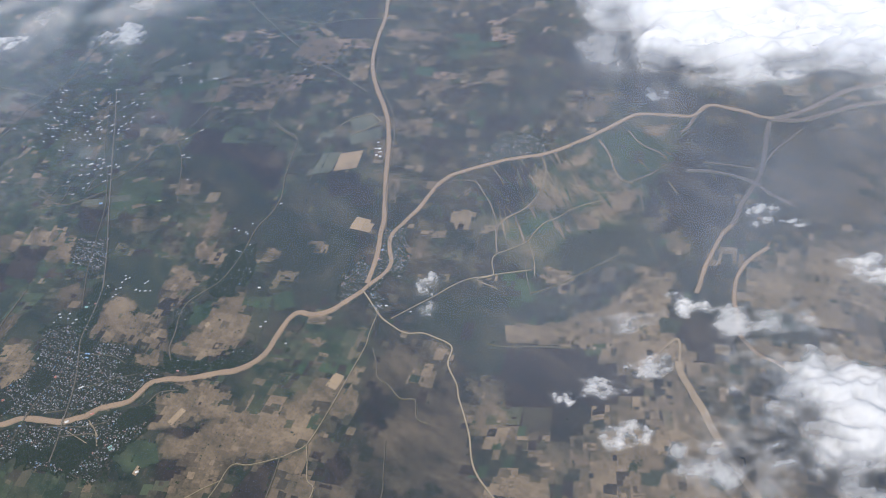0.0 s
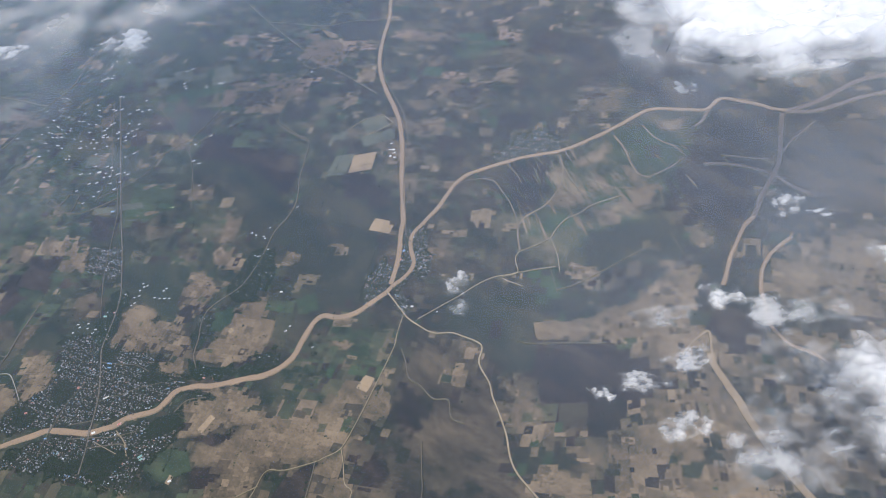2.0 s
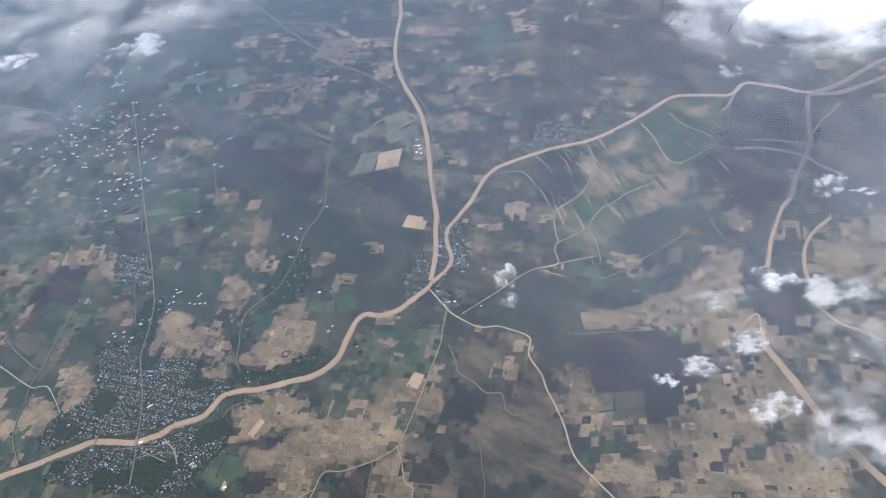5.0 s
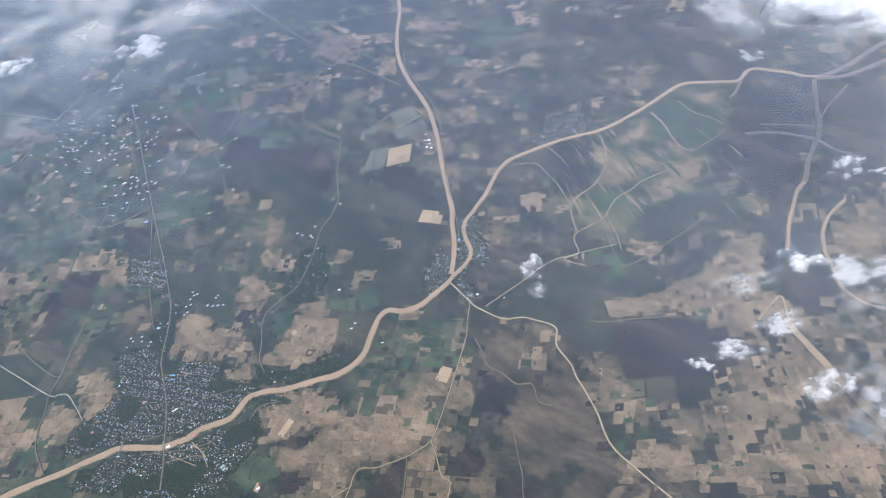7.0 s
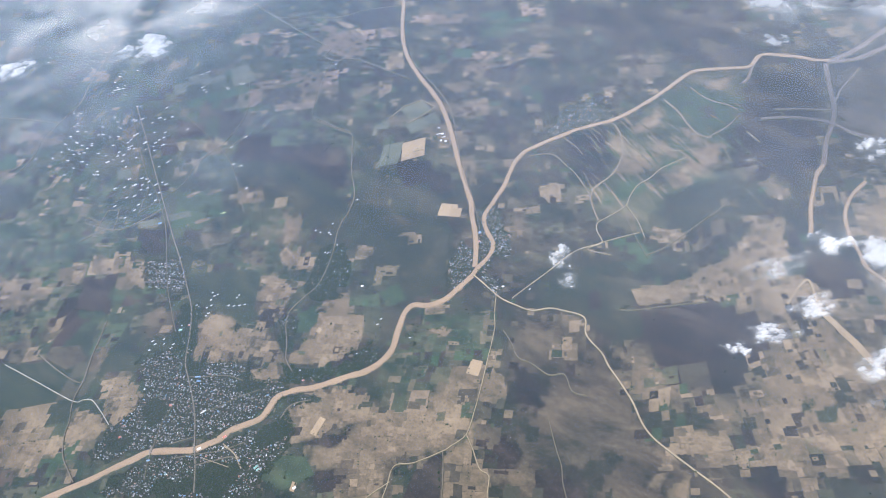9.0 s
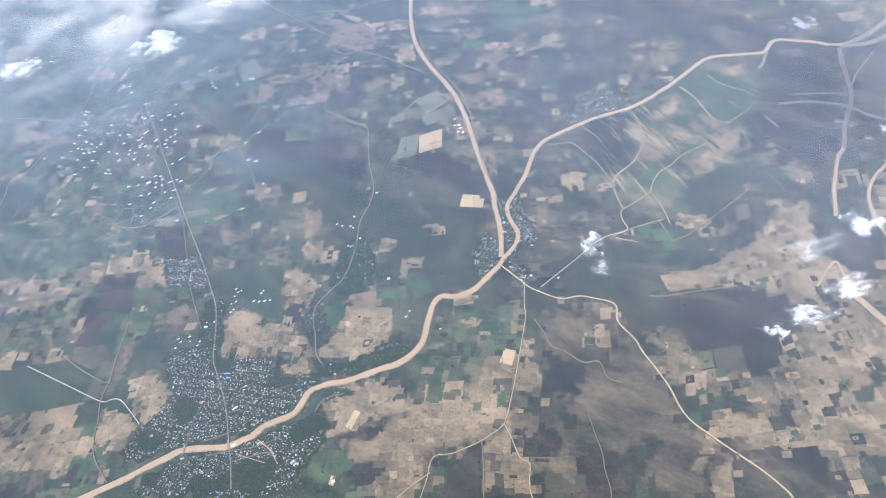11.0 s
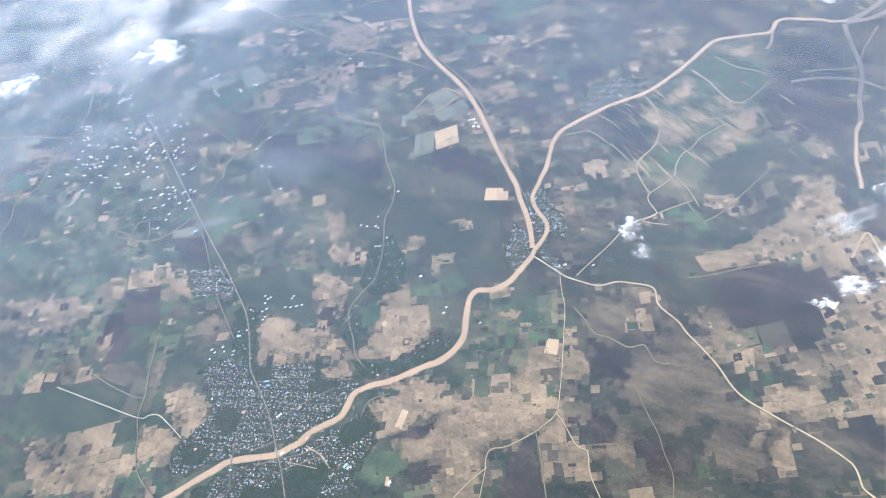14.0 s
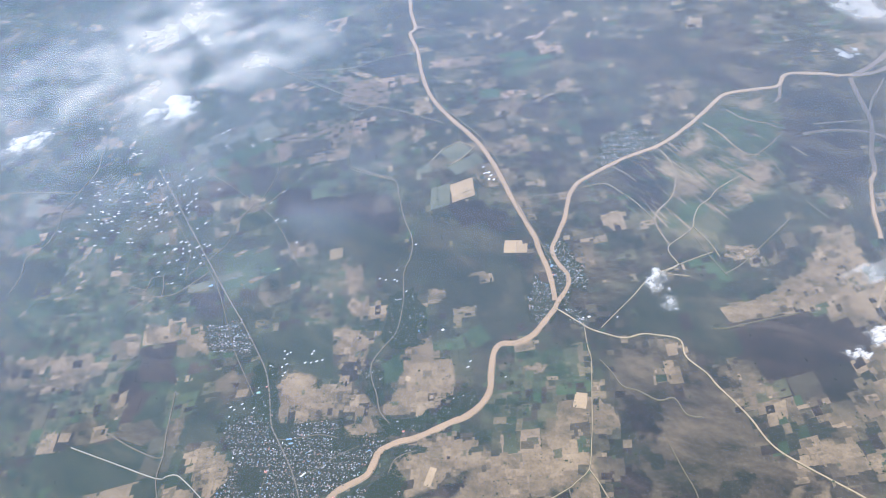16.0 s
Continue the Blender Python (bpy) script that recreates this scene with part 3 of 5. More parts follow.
land("stubble", 4, (-13, 593), (12, 605), (13, 569), (-11, 566))
land("brown", 3, (-1352, 1745), (-1292, 1731), (-1297, 1676), (-1350, 1665))
land("stubble", 2, (-1310, 1565), (-1285, 1571), (-1287, 1545), (-1313, 1546))
land("wet_or_shade", 2, (-1313, 1728), (-1270, 1721), (-1271, 1687), (-1300, 1693))
land("brown", 3, (-1301, 1623), (-1261, 1628), (-1190, 1653), (-1190, 1609), (-1271, 1607))
land("paddy", 2, (-1080, 1521), (-1021, 1517), (-1015, 1445), (-1067, 1456))
land("brown", 2, (-1022, 1458), (-977, 1449), (-974, 1399), (-1023, 1419))
land("paddy", 2, (-918, 1415), (-893, 1418), (-889, 1365), (-916, 1367))
land("brown", 1, (-1035, 1608), (-1012, 1621), (-1004, 1563), (-1045, 1569))
land("stubble", 1, (-1162, 1882), (-1116, 1879), (-1121, 1850), (-1155, 1860))
land("brown", 4, (-1466, 2167), (-1379, 2140), (-1379, 2052), (-1446, 2070))
land("paddy", 3, (-911, 1779), (-846, 1774), (-838, 1671), (-894, 1684))
land("wet_or_shade", 3, (-905, 1597), (-837, 1556), (-830, 1510), (-896, 1527))
land("wet_or_shade", 3, (-943, 1537), (-903, 1530), (-888, 1472), (-927, 1468))
land("brown", 2, (-958, 1847), (-907, 1877), (-910, 1843), (-949, 1822))
land("brown", 3, (-705, 1853), (-632, 1831), (-636, 1778), (-700, 1796))
land("wet_or_shade", 3, (-610, 1405), (-537, 1380), (-566, 1347), (-607, 1364))
land("wet_or_shade", 3, (-375, 1967), (-346, 1951), (-360, 1866), (-404, 1874))
land("wet_or_shade", 4, (-411, 1282), (-339, 1252), (-336, 1187), (-397, 1194))
land("wet_or_shade", 3, (-344, 1226), (-302, 1208), (-306, 1140), (-348, 1157))
land("brown", 2, (-314, 1596), (-267, 1594), (-268, 1555), (-314, 1560))
land("brown", 3, (-272, 1504), (-220, 1503), (-201, 1471), (-256, 1462))
land("brown", 3, (-274, 1383), (-210, 1386), (-231, 1353))
land("wet_or_shade", 3, (-70, 1409), (3, 1397), (-16, 1340), (-77, 1368))
land("wet_or_shade", 6, (40, 1742), (109, 1705), (76, 1610), (21, 1638))
land("wet_or_shade", 3, (-180, 1557), (-106, 1533), (-109, 1474), (-182, 1497))
land("stubble", 1, (-232, 1537), (-210, 1546), (-212, 1523), (-232, 1521))
land("paddy", 1, (-516, 713), (-495, 709), (-500, 693), (-520, 701))
land("paddy", 1, (-598, 747), (-577, 735), (-582, 727), (-602, 735))
land("stubble", 1, (-589, 679), (-565, 692), (-557, 682), (-582, 663))
land("brown", 2, (-712, 1686), (-642, 1678), (-646, 1619), (-701, 1620))
land("brown", 3, (-745, 1299), (-691, 1295), (-683, 1239), (-741, 1244))
land("brown", 3, (-812, 1172), (-755, 1167), (-750, 1141), (-801, 1136))
land("wet_or_shade", 4, (-520, 1318), (-515, 1224), (-578, 1232), (-580, 1324))
land("wet_or_shade", 3, (-940, 1236), (-892, 1202), (-891, 1154), (-925, 1167))
land("crop", 2, (-468, 929), (-435, 944), (-424, 900), (-455, 892))
land("paddy", 1, (-432, 813), (-402, 799), (-409, 786), (-436, 802))
land("stubble", 1, (-341, 952), (-319, 965), (-323, 939), (-348, 913))
land("brown", 2, (-550, 1622), (-547, 1516), (-514, 1524), (-517, 1607))
land("stubble", 1, (-334, 736), (-316, 732), (-325, 716), (-339, 724))
land("wet_or_shade", 10, (-341, 603), (-307, 602), (-285, 567), (-318, 541), (-343, 567))
land("wet_or_shade", 12, (-263, 712), (-229, 679), (-253, 635), (-286, 656))
land("wet_or_shade", 14, (-257, 550), (-219, 521), (-217, 467), (-295, 489))
land("scrub", 14, (-761, 1399), (-616, 1339), (-531, 1231), (-527, 1096), (-551, 1074), (-628, 1200), (-727, 1309))
land("stubble", 8, (73, 836), (192, 807), (211, 784), (213, 725), (129, 710), (117, 724), (75, 757))
land("stubble", 3, (189, 899), (222, 884), (203, 798), (165, 807))
land("stubble", 1, (-40, 814), (56, 797), (47, 767), (-48, 782))
land("wet_or_shade", 10, (-49, 763), (47, 752), (73, 723), (106, 694), (111, 661), (94, 614), (9, 631), (-54, 676))
land("stubble", 12, (37, 616), (127, 657), (193, 718), (226, 635), (279, 565), (209, 424), (111, 442), (52, 520), (34, 560))
land("brown", 8, (-9, 625), (45, 614), (34, 560), (-6, 532), (-26, 571))
land("stubble", 1, (66, 571), (117, 589), (108, 545), (55, 529))
land("stubble", 2, (52, 520), (73, 516), (46, 463), (7, 478))
land("paddy", 1, (109, 557), (120, 556), (116, 543), (105, 545))
land("paddy", 3, (124, 546), (154, 543), (140, 521), (120, 526))
land("scrub", 6, (165, 589), (194, 583), (179, 549), (151, 536))
land("paddy", 3, (214, 540), (242, 518), (223, 509), (209, 520))
land("wet_or_shade", 8, (232, 816), (277, 792), (273, 722), (229, 721), (222, 769))
land("scrub", 10, (-120, 815), (-61, 789), (-49, 763), (-60, 687), (-98, 707), (-129, 769))
land("brown", 4, (-195, 784), (-142, 772), (-151, 729), (-202, 718))
land("brown", 6, (-115, 710), (-68, 722), (-54, 645), (-75, 629), (-105, 645))
land("stubble", 2, (-71, 553), (-37, 547), (-34, 520), (-65, 517))
land("scrub", 8, (-6, 635), (56, 622), (31, 598), (-6, 610))
land("brown", 10, (205, 704), (258, 670), (285, 622), (247, 611), (215, 648))
land("plain", 24, (-523, 666), (-432, 686), (-359, 691), (-357, 629), (-404, 605), (-468, 589), (-502, 527), (-552, 543))
land("wet_or_shade", 3, (-441, 580), (-403, 594), (-421, 501), (-476, 519))
land("stubble", 2, (-332, 749), (-309, 729), (-328, 702), (-348, 709))
land("stubble", 2, (-301, 726), (-296, 690), (-317, 655), (-331, 671))


def build_ground():
    far = np.array([60, 200, 600, 1700, 4500, 9000], dtype=float)
    xs = np.concatenate([-1950 - far[::-1], np.arange(-1950, -1450, 20.0), np.arange(-1450, 760, 5.0), np.arange(760, 1101, 20.0), 1100 + far])
    ys = np.concatenate([300 - far[::-1], np.arange(300, 1600, 5.0), np.arange(1600, 3101, 15.0), 3100 + far])
    gx, gy = np.meshgrid(xs, ys)
    x, y = gx.ravel(), gy.ravel()
    nx = len(xs)
    i = (np.arange(len(ys) - 1)[:, None] * nx + np.arange(nx - 1)[None, :]).ravel()
    tris = np.concatenate([np.stack([i, i + 1, i + nx + 1], 1), np.stack([i, i + nx + 1, i + nx], 1)])
    me = fast_mesh("ground", np.stack([x, y, 0 * x], 1), tris, ["ground"])
    for name, values in zip(("dry", "lush", "moist"), soils(x, y)):
        me.attributes.new(name, "FLOAT", "POINT").data.foreach_set("value", values.astype(np.float32))
    me.attributes.new("worn", "FLOAT", "POINT").data.foreach_set("value", np.zeros(len(x), dtype=np.float32))
    return tagged(new("ground", me), "flat river plain of brown and green farm soil", "ground", kind="structure")


ground = build_ground()


# ---- patchwork of plots ----
def warp(x, y):
    """Plots follow old tracks, so that their borders bend a little."""
    v = noise.noise_vector(Vector((x / 420, y / 420, 3.0)))
    w = noise.noise_vector(Vector((x / 60, y / 60, 9.0)))
    return x + 45 * v.x + 3 * w.x, y + 45 * v.y + 3 * w.y


def split(x0, y0, x1, y1, rng, cells, coarse):
    w, d = x1 - x0, y1 - y0
    if max(w, d) < rng.uniform(0.45, 1.25) * coarse and min(w, d) < 0.8 * coarse:
        cells.append((x0, y0, x1, y1))
        return
    k = rng.uniform(0.32, 0.68)
    if w > d * rng.uniform(0.8, 1.25):
        split(x0, y0, x0 + k * w, y1, rng, cells, coarse)
        split(x0 + k * w, y0, x1, y1, rng, cells, coarse)
    else:
        split(x0, y0, x1, y0 + k * d, rng, cells, coarse)
        split(x0, y0 + k * d, x1, y1, rng, cells, coarse)


def plot_mesh(corners, z, rng):
    """A plot with slightly ragged edges."""
    c = [Vector(p) for p in corners]
    rim = []
    for i in range(4):
        a, b = c[i], c[(i + 1) % 4]
        n = 4
        for k in range(n):
            p = a.lerp(b, k / n)
            if k:
                p += Vector((rng.uniform(-1, 1), rng.uniform(-1, 1))) * 0.022 * (b - a).length
            rim.append((p.x, p.y, z))
    return rim


def soil_of(me, values):
    """Gives a mesh of plots its soil: dry, lush, dark (earth and painted cloud shade) and worn for each point."""
    for name, v in zip(("dry", "lush", "moist", "worn"), np.asarray(values, dtype=np.float32).T):
        me.attributes.new(name, "FLOAT", "POINT").data.foreach_set("value", np.ascontiguousarray(v))
    return me


EDGES = []


def patchwork(turn, coarse, share, z, seed, nearest, reach=3000.0):
    """Plots of one size over the plain; each has the soil of its place, changed by its own crop."""
    rng = random.Random(seed)
    cells = []
    split(-2300, -200, 1700, 3500, rng, cells, coarse)
    ca, sa = math.cos(radians(turn)), math.sin(radians(turn))
    spots = []
    gap = 0.9 if coarse > 60 else 0.4
    for x0, y0, x1, y1 in cells:
        mx, my = (x0 + x1) / 2 + 300, (y0 + y1) / 2 - 1200
        if not (-2050 < ca * mx - sa * my - 300 < 1000 and 330 < 1200 + sa * mx + ca * my < reach):
            continue
        corners = [warp(-300 + ca * (x + 300) - sa * (y - 1200), 1200 + sa * (x + 300) + ca * (y - 1200))
                   for x, y in ((x0 + gap, y0 + gap), (x1 - gap, y0 + gap), (x1 - gap, y1 - gap), (x0 + gap, y1 - gap))]
        spots.append((sum(p[0] for p in corners) / 4, sum(p[1] for p in corners) / 4, corners))
    cx, cy = np.array([p[0] for p in spots]), np.array([p[1] for p in spots])
    local = np.stack(soils(cx, cy), 1)
    bunch = ripple(cx, cy, 170.0, seed)
    plots = []
    for (cx, cy, corners), (t, g, d, cut), busy in zip(spots, local.tolist(), bunch.tolist()):
        if rng.random() > (share + 0.25 * busy + 0.15 * max(0.0, min(1.0, t)) * (coarse < 50)) * cut ** 0.7:
            continue
        if coarse < 30 and any(abs(cx - x) < r + 5 and abs(cy - y) < r + 5 for x, y, r in SINGLE):
            continue
        full = min(1.0, max(0.0, t))
        calm = 1.0 if coarse > 30 else 0.55
        worn = max(-1.0, min(1.0, rng.gauss(-0.05 * full, (0.45 - 0.2 * full) * cut * calm)))
        kind = rng.random() / max(cut, 0.15) / calm
        t, g, d = t + rng.gauss(0, 0.15 * cut * calm), g + rng.gauss(0, 0.2 * cut * calm), d + rng.gauss(0, 0.2 * cut * calm)
        if kind < 0.11:
            t += rng.uniform(0.3, 0.6)
            d -= 0.2
        elif kind < 0.24 - 0.12 * full:
            g += rng.uniform(0.35, 0.8)
            t -= 0.35
        elif kind < 0.42 - 0.27 * full:
            d += rng.uniform(0.35, 0.8)
            t -= 0.45
        if coarse > 30:
            EDGES.append((corners[0], corners[1]))
            EDGES.append((corners[1], corners[2]))
        plots.append(((cx + 350) ** 2 + (cy - 700) ** 2, (t, g, d, worn), plot_mesh(corners, z, rng)))
    plots.sort(key=lambda r: r[0])
    for _, soil, rim in plots[:nearest]:
        o = Vector(rim[0])
        me = mesh_of("plot", [tuple(Vector(p) - o) for p in rim], [range(len(rim))], ["ground"])
        part("plot", soil_of(me, [soil] * len(rim)), ground).location = o
    verts, faces, values = [], [], []
    for _, soil, rim in plots[nearest:]:
        faces.append(range(len(verts), len(verts) + len(rim)))
        verts += rim
        values += [soil] * len(rim)
    tagged(part("far_plots", soil_of(mesh_of("far_plots", verts, faces, ["ground"]), values), ground), kind="stuff")


def parcels():
    """The sharply bordered stretches of land are fields of their own, with slightly ragged borders."""
    rng = random.Random(17)
    for soil, edge, corners in LAND:
        if edge > 3 or (soil == SOILS["stubble"] and np.ptp(corners, 0).min() > 45):
            continue
        FIELD_Z[0] += 0.002
        rim = []
        for a, b in zip(corners, np.roll(corners, -1, 0)):
            long = float(np.hypot(*(b - a)))
            n = max(2, int(long / 9))
            for k in range(n):
                p = a + (b - a) * k / n
                rim.append((p[0] + rng.uniform(-0.7, 0.7) - corners[0][0], p[1] + rng.uniform(-0.7, 0.7) - corners[0][1], 0.0))
            EDGES.append((tuple(a), tuple(b)))
        me = mesh_of("field", rim, [range(len(rim))], ["ground"])
        part("field", soil_of(me, [(*soil[:3], rng.gauss(0.0, 0.15))] * len(rim)), ground).location = (*corners[0], FIELD_Z[0])
        if soil in (SOILS["paddy"], SOILS["wet_or_shade"]):
            c = corners.mean(0)
            SINGLE.append((c[0], c[1], 0.35 * float(np.ptp(corners, 0).min())))


FIELD_Z = [0.3]
SINGLE = []


def field(tone, x, y, w, d, turn, skew):
    """One field: soil, centre, width, depth, turn in degrees and how far its far edge is shifted; worked in beds, some of which lie bare."""
    FIELD_Z[0] += 0.002
    if tone in ("sand", "pondgreen", "darksoil", "green"):
        SINGLE.append((x, y, 0.5 * max(w, d)))
    rng = random.Random(int(x * 7 + y))
    m = Matrix.Rotation(radians(turn), 2)
    cells = []
    split(0, 0, w, d, rng, cells, {"sand": 60.0, "lime": 60.0, "pondgreen": 45.0, "darksoil": 11.0, "fallow": 12.0, "green": 40.0}.get(tone, 15.0))
    verts, faces = [], []
    for x0, y0, x1, y1 in cells:
        rim = min(x0, y0, w - x1, d - y1) < 0.5
        if len(cells) > 4 and rng.random() < (0.45 if rim and w > 60 else 0.24 if rim else 0.1):
            continue
        corners = [m @ Vector((u - w / 2 + skew * (v / d - 0.5), v - d / 2)) for u, v in ((x0, y0), (x1, y0), (x1, y1), (x0, y1))]
        outline = plot_mesh(corners, 0.0, rng)
        faces.append(range(len(verts), len(verts) + len(outline)))
        verts += outline
    ob = part("field", mesh_of("field", verts, faces, [tone]), ground)
    ob.location = (x, y, FIELD_Z[0])


LABELS = {
    "river": ("muddy tan river with low earth banks", "river"),
    "river_channel": ("shallow muddy side channel of the river", "river channel"),
    "dry_channel": ("dry silty channel through the flood plain", "dry channel"),
    "canal": ("pale raised sandy road beside a canal", "road"),
    "dirt_track": ("pale sandy farm track between the fields", "track"),
    "highway": ("straight raised main road into the town", "road"),
    "railway": ("straight gravel embankment beside the main road", "embankment"),
    "dirt_road": ("narrow unpaved country road between fields", "road"),
    "village_road": ("grey unpaved village road", "road"),
    "embankment": ("low earth embankment along the river", "embankment"),
    "white_road": ("straight pale concrete farm road", "road"),
    "street": ("narrow town street between the houses", "street"),
    "levee": ("low sandy bank round a pond", "levee"),
}
LINE_Z = {"water": 1.5, "silt": 1.3, "drybed": 1.10, "sand": 1.05}
count = [0]
CLEAR = []


def ribbon(name, soil, width, points):
    """A river or road along a centre line, with sloping shoulders down to the ground."""
    count[0] += 1
    line = spline(points, 5.0) if name != "levee" else np.vstack([np.linspace(a, b, 4) for a, b in zip(points, points[1:])])
    if soil in ("gravel", "asphalt", "concrete", "sandroad"):
        width *= 0.58 if name == "dirt_track" else 0.68
    z = LINE_Z.get(soil, 1.8) + 0.004 * count[0]
    t = np.gradient(line, axis=0)
    t /= np.maximum(np.hypot(t[:, 0], t[:, 1]), 1e-6)[:, None]
    side = np.stack([-t[:, 1], t[:, 0]], 1)
    wet_or_shade = soil in ("water", "silt", "drybed", "sand")
    width *= 1.25 if soil == "sand" else 1.0
    verts, faces, index = [], [], []
    for i, (p, s) in enumerate(zip(line, side)):
        k = noise.noise(Vector((p[0] / 28, p[1] / 28, 5.0 + count[0])))
        j = noise.noise(Vector((p[0] / 28, p[1] / 28, 50.0 + count[0])))
        amp = 0.8 if soil == "sand" else 0.3 if wet_or_shade else 0.22
        l, r = width / 2 * (1 + amp * k), width / 2 * (1 + amp * j)
        edge = {"water": 0.9, "sand": -0.6, "silt": 0.6}.get(soil, -0.35)
        for off, h in ((-r - edge - 0.8, 0.05), (-r - 0.1, z + (0.25 if soil == "water" else -0.02)), (-r, z), (l, z), (l + 0.1, z + (0.25 if soil == "water" else -0.02)), (l + edge + 0.8, 0.05)):
            verts.append((p[0] + s[0] * off, p[1] + s[1] * off, h))
        if i:
            b = 6 * i
            for q in range(5):
                faces.append((b - 6 + q, b - 5 + q, b + 1 + q, b + q))
                index.append(0 if q == 2 else 1)
    shoulder = "bank" if soil == "water" else "olive"
    CLEAR.append((line[::2] if len(line) > 8 else line, width / 2 + 1.2))
    ob = new(name, mesh_of(name, verts, faces, ["dryflat" if soil == "sand" else soil, shoulder], index))
    tagged(ob, *LABELS[name], kind="structure")


# ---- trees, houses, sheds ----
ICO = [(0, 0, 1)] + [(0.894 * math.cos(radians(72 * i)), 0.894 * math.sin(radians(72 * i)), 0.447) for i in range(5)] + \
      [(0.894 * math.cos(radians(72 * i + 36)), 0.894 * math.sin(radians(72 * i + 36)), -0.447) for i in range(5)] + [(0, 0, -1)]
ICO_F = [(0, 1 + i, 1 + (i + 1) % 5) for i in range(5)] + [(1 + i, 6 + i, 1 + (i + 1) % 5) for i in range(5)] + \
        [(1 + (i + 1) % 5, 6 + i, 6 + (i + 1) % 5) for i in range(5)] + [(11, 6 + (i + 1) % 5, 6 + i) for i in range(5)]
ICO, ICO_F = np.array(ICO), np.array(ICO_F)


def clumps(centres, sizes, seed):
    """Leaf clumps with uneven outlines round many centres."""
    g = np.random.default_rng(seed)
    n = len(centres)
    v = ICO[None] * (sizes[:, None, None] * g.uniform(0.6, 1.3, (n, 12, 1))) * np.array([1, 1, 0.8]) + centres[:, None, :]
    f = ICO_F[None] + 12 * np.arange(n)[:, None, None]
    return v.reshape(-1, 3), f.reshape(-1, 3)


def inside(poly, x, y):
    hit = np.zeros(len(x), dtype=bool)
    p = np.array(poly, dtype=float)
    for (x0, y0), (x1, y1) in zip(p, np.roll(p, -1, 0)):
        cross = (y0 > y) != (y1 > y)
        with np.errstate(divide="ignore", invalid="ignore"):
            hit ^= cross & (x < (x1 - x0) * (y - y0) / (y1 - y0) + x0)
    return hit


def trees_at(name, label, x, y, size, seed):
    """A grove: every crown is five to seven leaf clumps over the ground."""
    g = np.random.default_rng(seed)
    k = 5
    c = np.stack([np.repeat(x, k) + g.normal(0, 0.55, k * len(x)) * np.repeat(size, k), np.repeat(y, k) + g.normal(0, 0.55, k * len(x)) * np.repeat(size, k),
                  0.4 + np.repeat(size, k) * g.uniform(0.45, 1.1, k * len(x))], 1)
    v, f = clumps(c, np.repeat(size, k) * g.uniform(0.4, 0.75, k * len(x)), seed)
    tagged(new(name, fast_mesh(name, v, f, ["leaves"])), label, "trees", kind="stuff")


def house_parts(w, d, h, r):
    """Walls and a gabled roof with eaves, as arrays."""
    walls = [(-w, -d, 0), (w, -d, 0), (w, d, 0), (-w, d, 0), (-w, -d, h), (w, -d, h), (w, d, h), (-w, d, h), (-w, 0, h + r * 0.9), (w, 0, h + r * 0.9)]
    wf = [(0, 1, 5), (0, 5, 4), (2, 3, 7), (2, 7, 6), (1, 2, 6), (1, 6, 5), (5, 6, 9), (3, 0, 4), (3, 4, 7), (7, 4, 8)]
    e, o = 1.12, 1.18
    k = r * (o - 1)
    roof = [(-w * e, -d * o, h - k), (w * e, -d * o, h - k), (w * e, 0, h + r), (-w * e, 0, h + r), (-w * e, d * o, h - k), (w * e, d * o, h - k),
            (-w * e, -d * o, h - k + 0.12), (w * e, -d * o, h - k + 0.12), (w * e, 0, h + r + 0.12), (-w * e, 0, h + r + 0.12), (-w * e, d * o, h - k + 0.12), (w * e, d * o, h - k + 0.12)]
    rf = [(6, 7, 8), (6, 8, 9), (9, 8, 11), (9, 11, 10), (1, 0, 3), (1, 3, 2), (2, 3, 4), (2, 4, 5), (0, 1, 7), (0, 7, 6), (5, 4, 10), (5, 10, 11),
          (1, 2, 8), (1, 8, 7), (2, 5, 11), (2, 11, 8), (3, 0, 6), (3, 6, 9), (4, 3, 9), (4, 9, 10)]
    return np.array(walls), np.array(wf), np.array(roof), np.array(rf)


def strips():
    """Long narrow strips of the flood plain, sloping away from the river."""
    rng = random.Random(4)
    verts, faces, values = [], [], []
    for k in range(190):
        x, y = rng.gauss(80, 85), rng.gauss(1145, 62)
        a = radians(-76 + rng.gauss(0, 7))
        l, w = rng.uniform(8, 36), rng.uniform(0.5, 2.4)
        e, s = Vector((math.cos(a), math.sin(a))) * l, Vector((-math.sin(a), math.cos(a))) * w
        faces.append(range(len(verts), len(verts) + 6))
        for p in (-e, -0.7 * e - s, 0.6 * e - 0.8 * s, e, 0.7 * e + s, -0.5 * e + 0.9 * s):
            verts.append((x + p.x, y + p.y, 0.98 + 0.0004 * k))
        dry = rng.choice((0.8, 0.7, 0.6, 0.3, 0.15))
        values += [(dry, 0.95 - dry + rng.gauss(0, 0.15), 0.0, max(0.0, dry - 0.5) * rng.random())] * 6
    tagged(part("strips", soil_of(mesh_of("strips", verts, faces, ["ground"]), values), ground), kind="stuff")


def clear_of_lines(p, extra):
    """Leaves out the spots that lie on a river, road or track."""
    for line, room in CLEAR:
        near = ((p > line.min(0) - 20) & (p < line.max(0) + 20)).all(1)
        gap = np.full(len(p), 1e9)
        if near.any():
            gap[near] = np.hypot(p[near][:, None, 0] - line[None, :, 0], p[near][:, None, 1] - line[None, :, 1]).min(1)
        p = p[gap > room + extra]
    return p


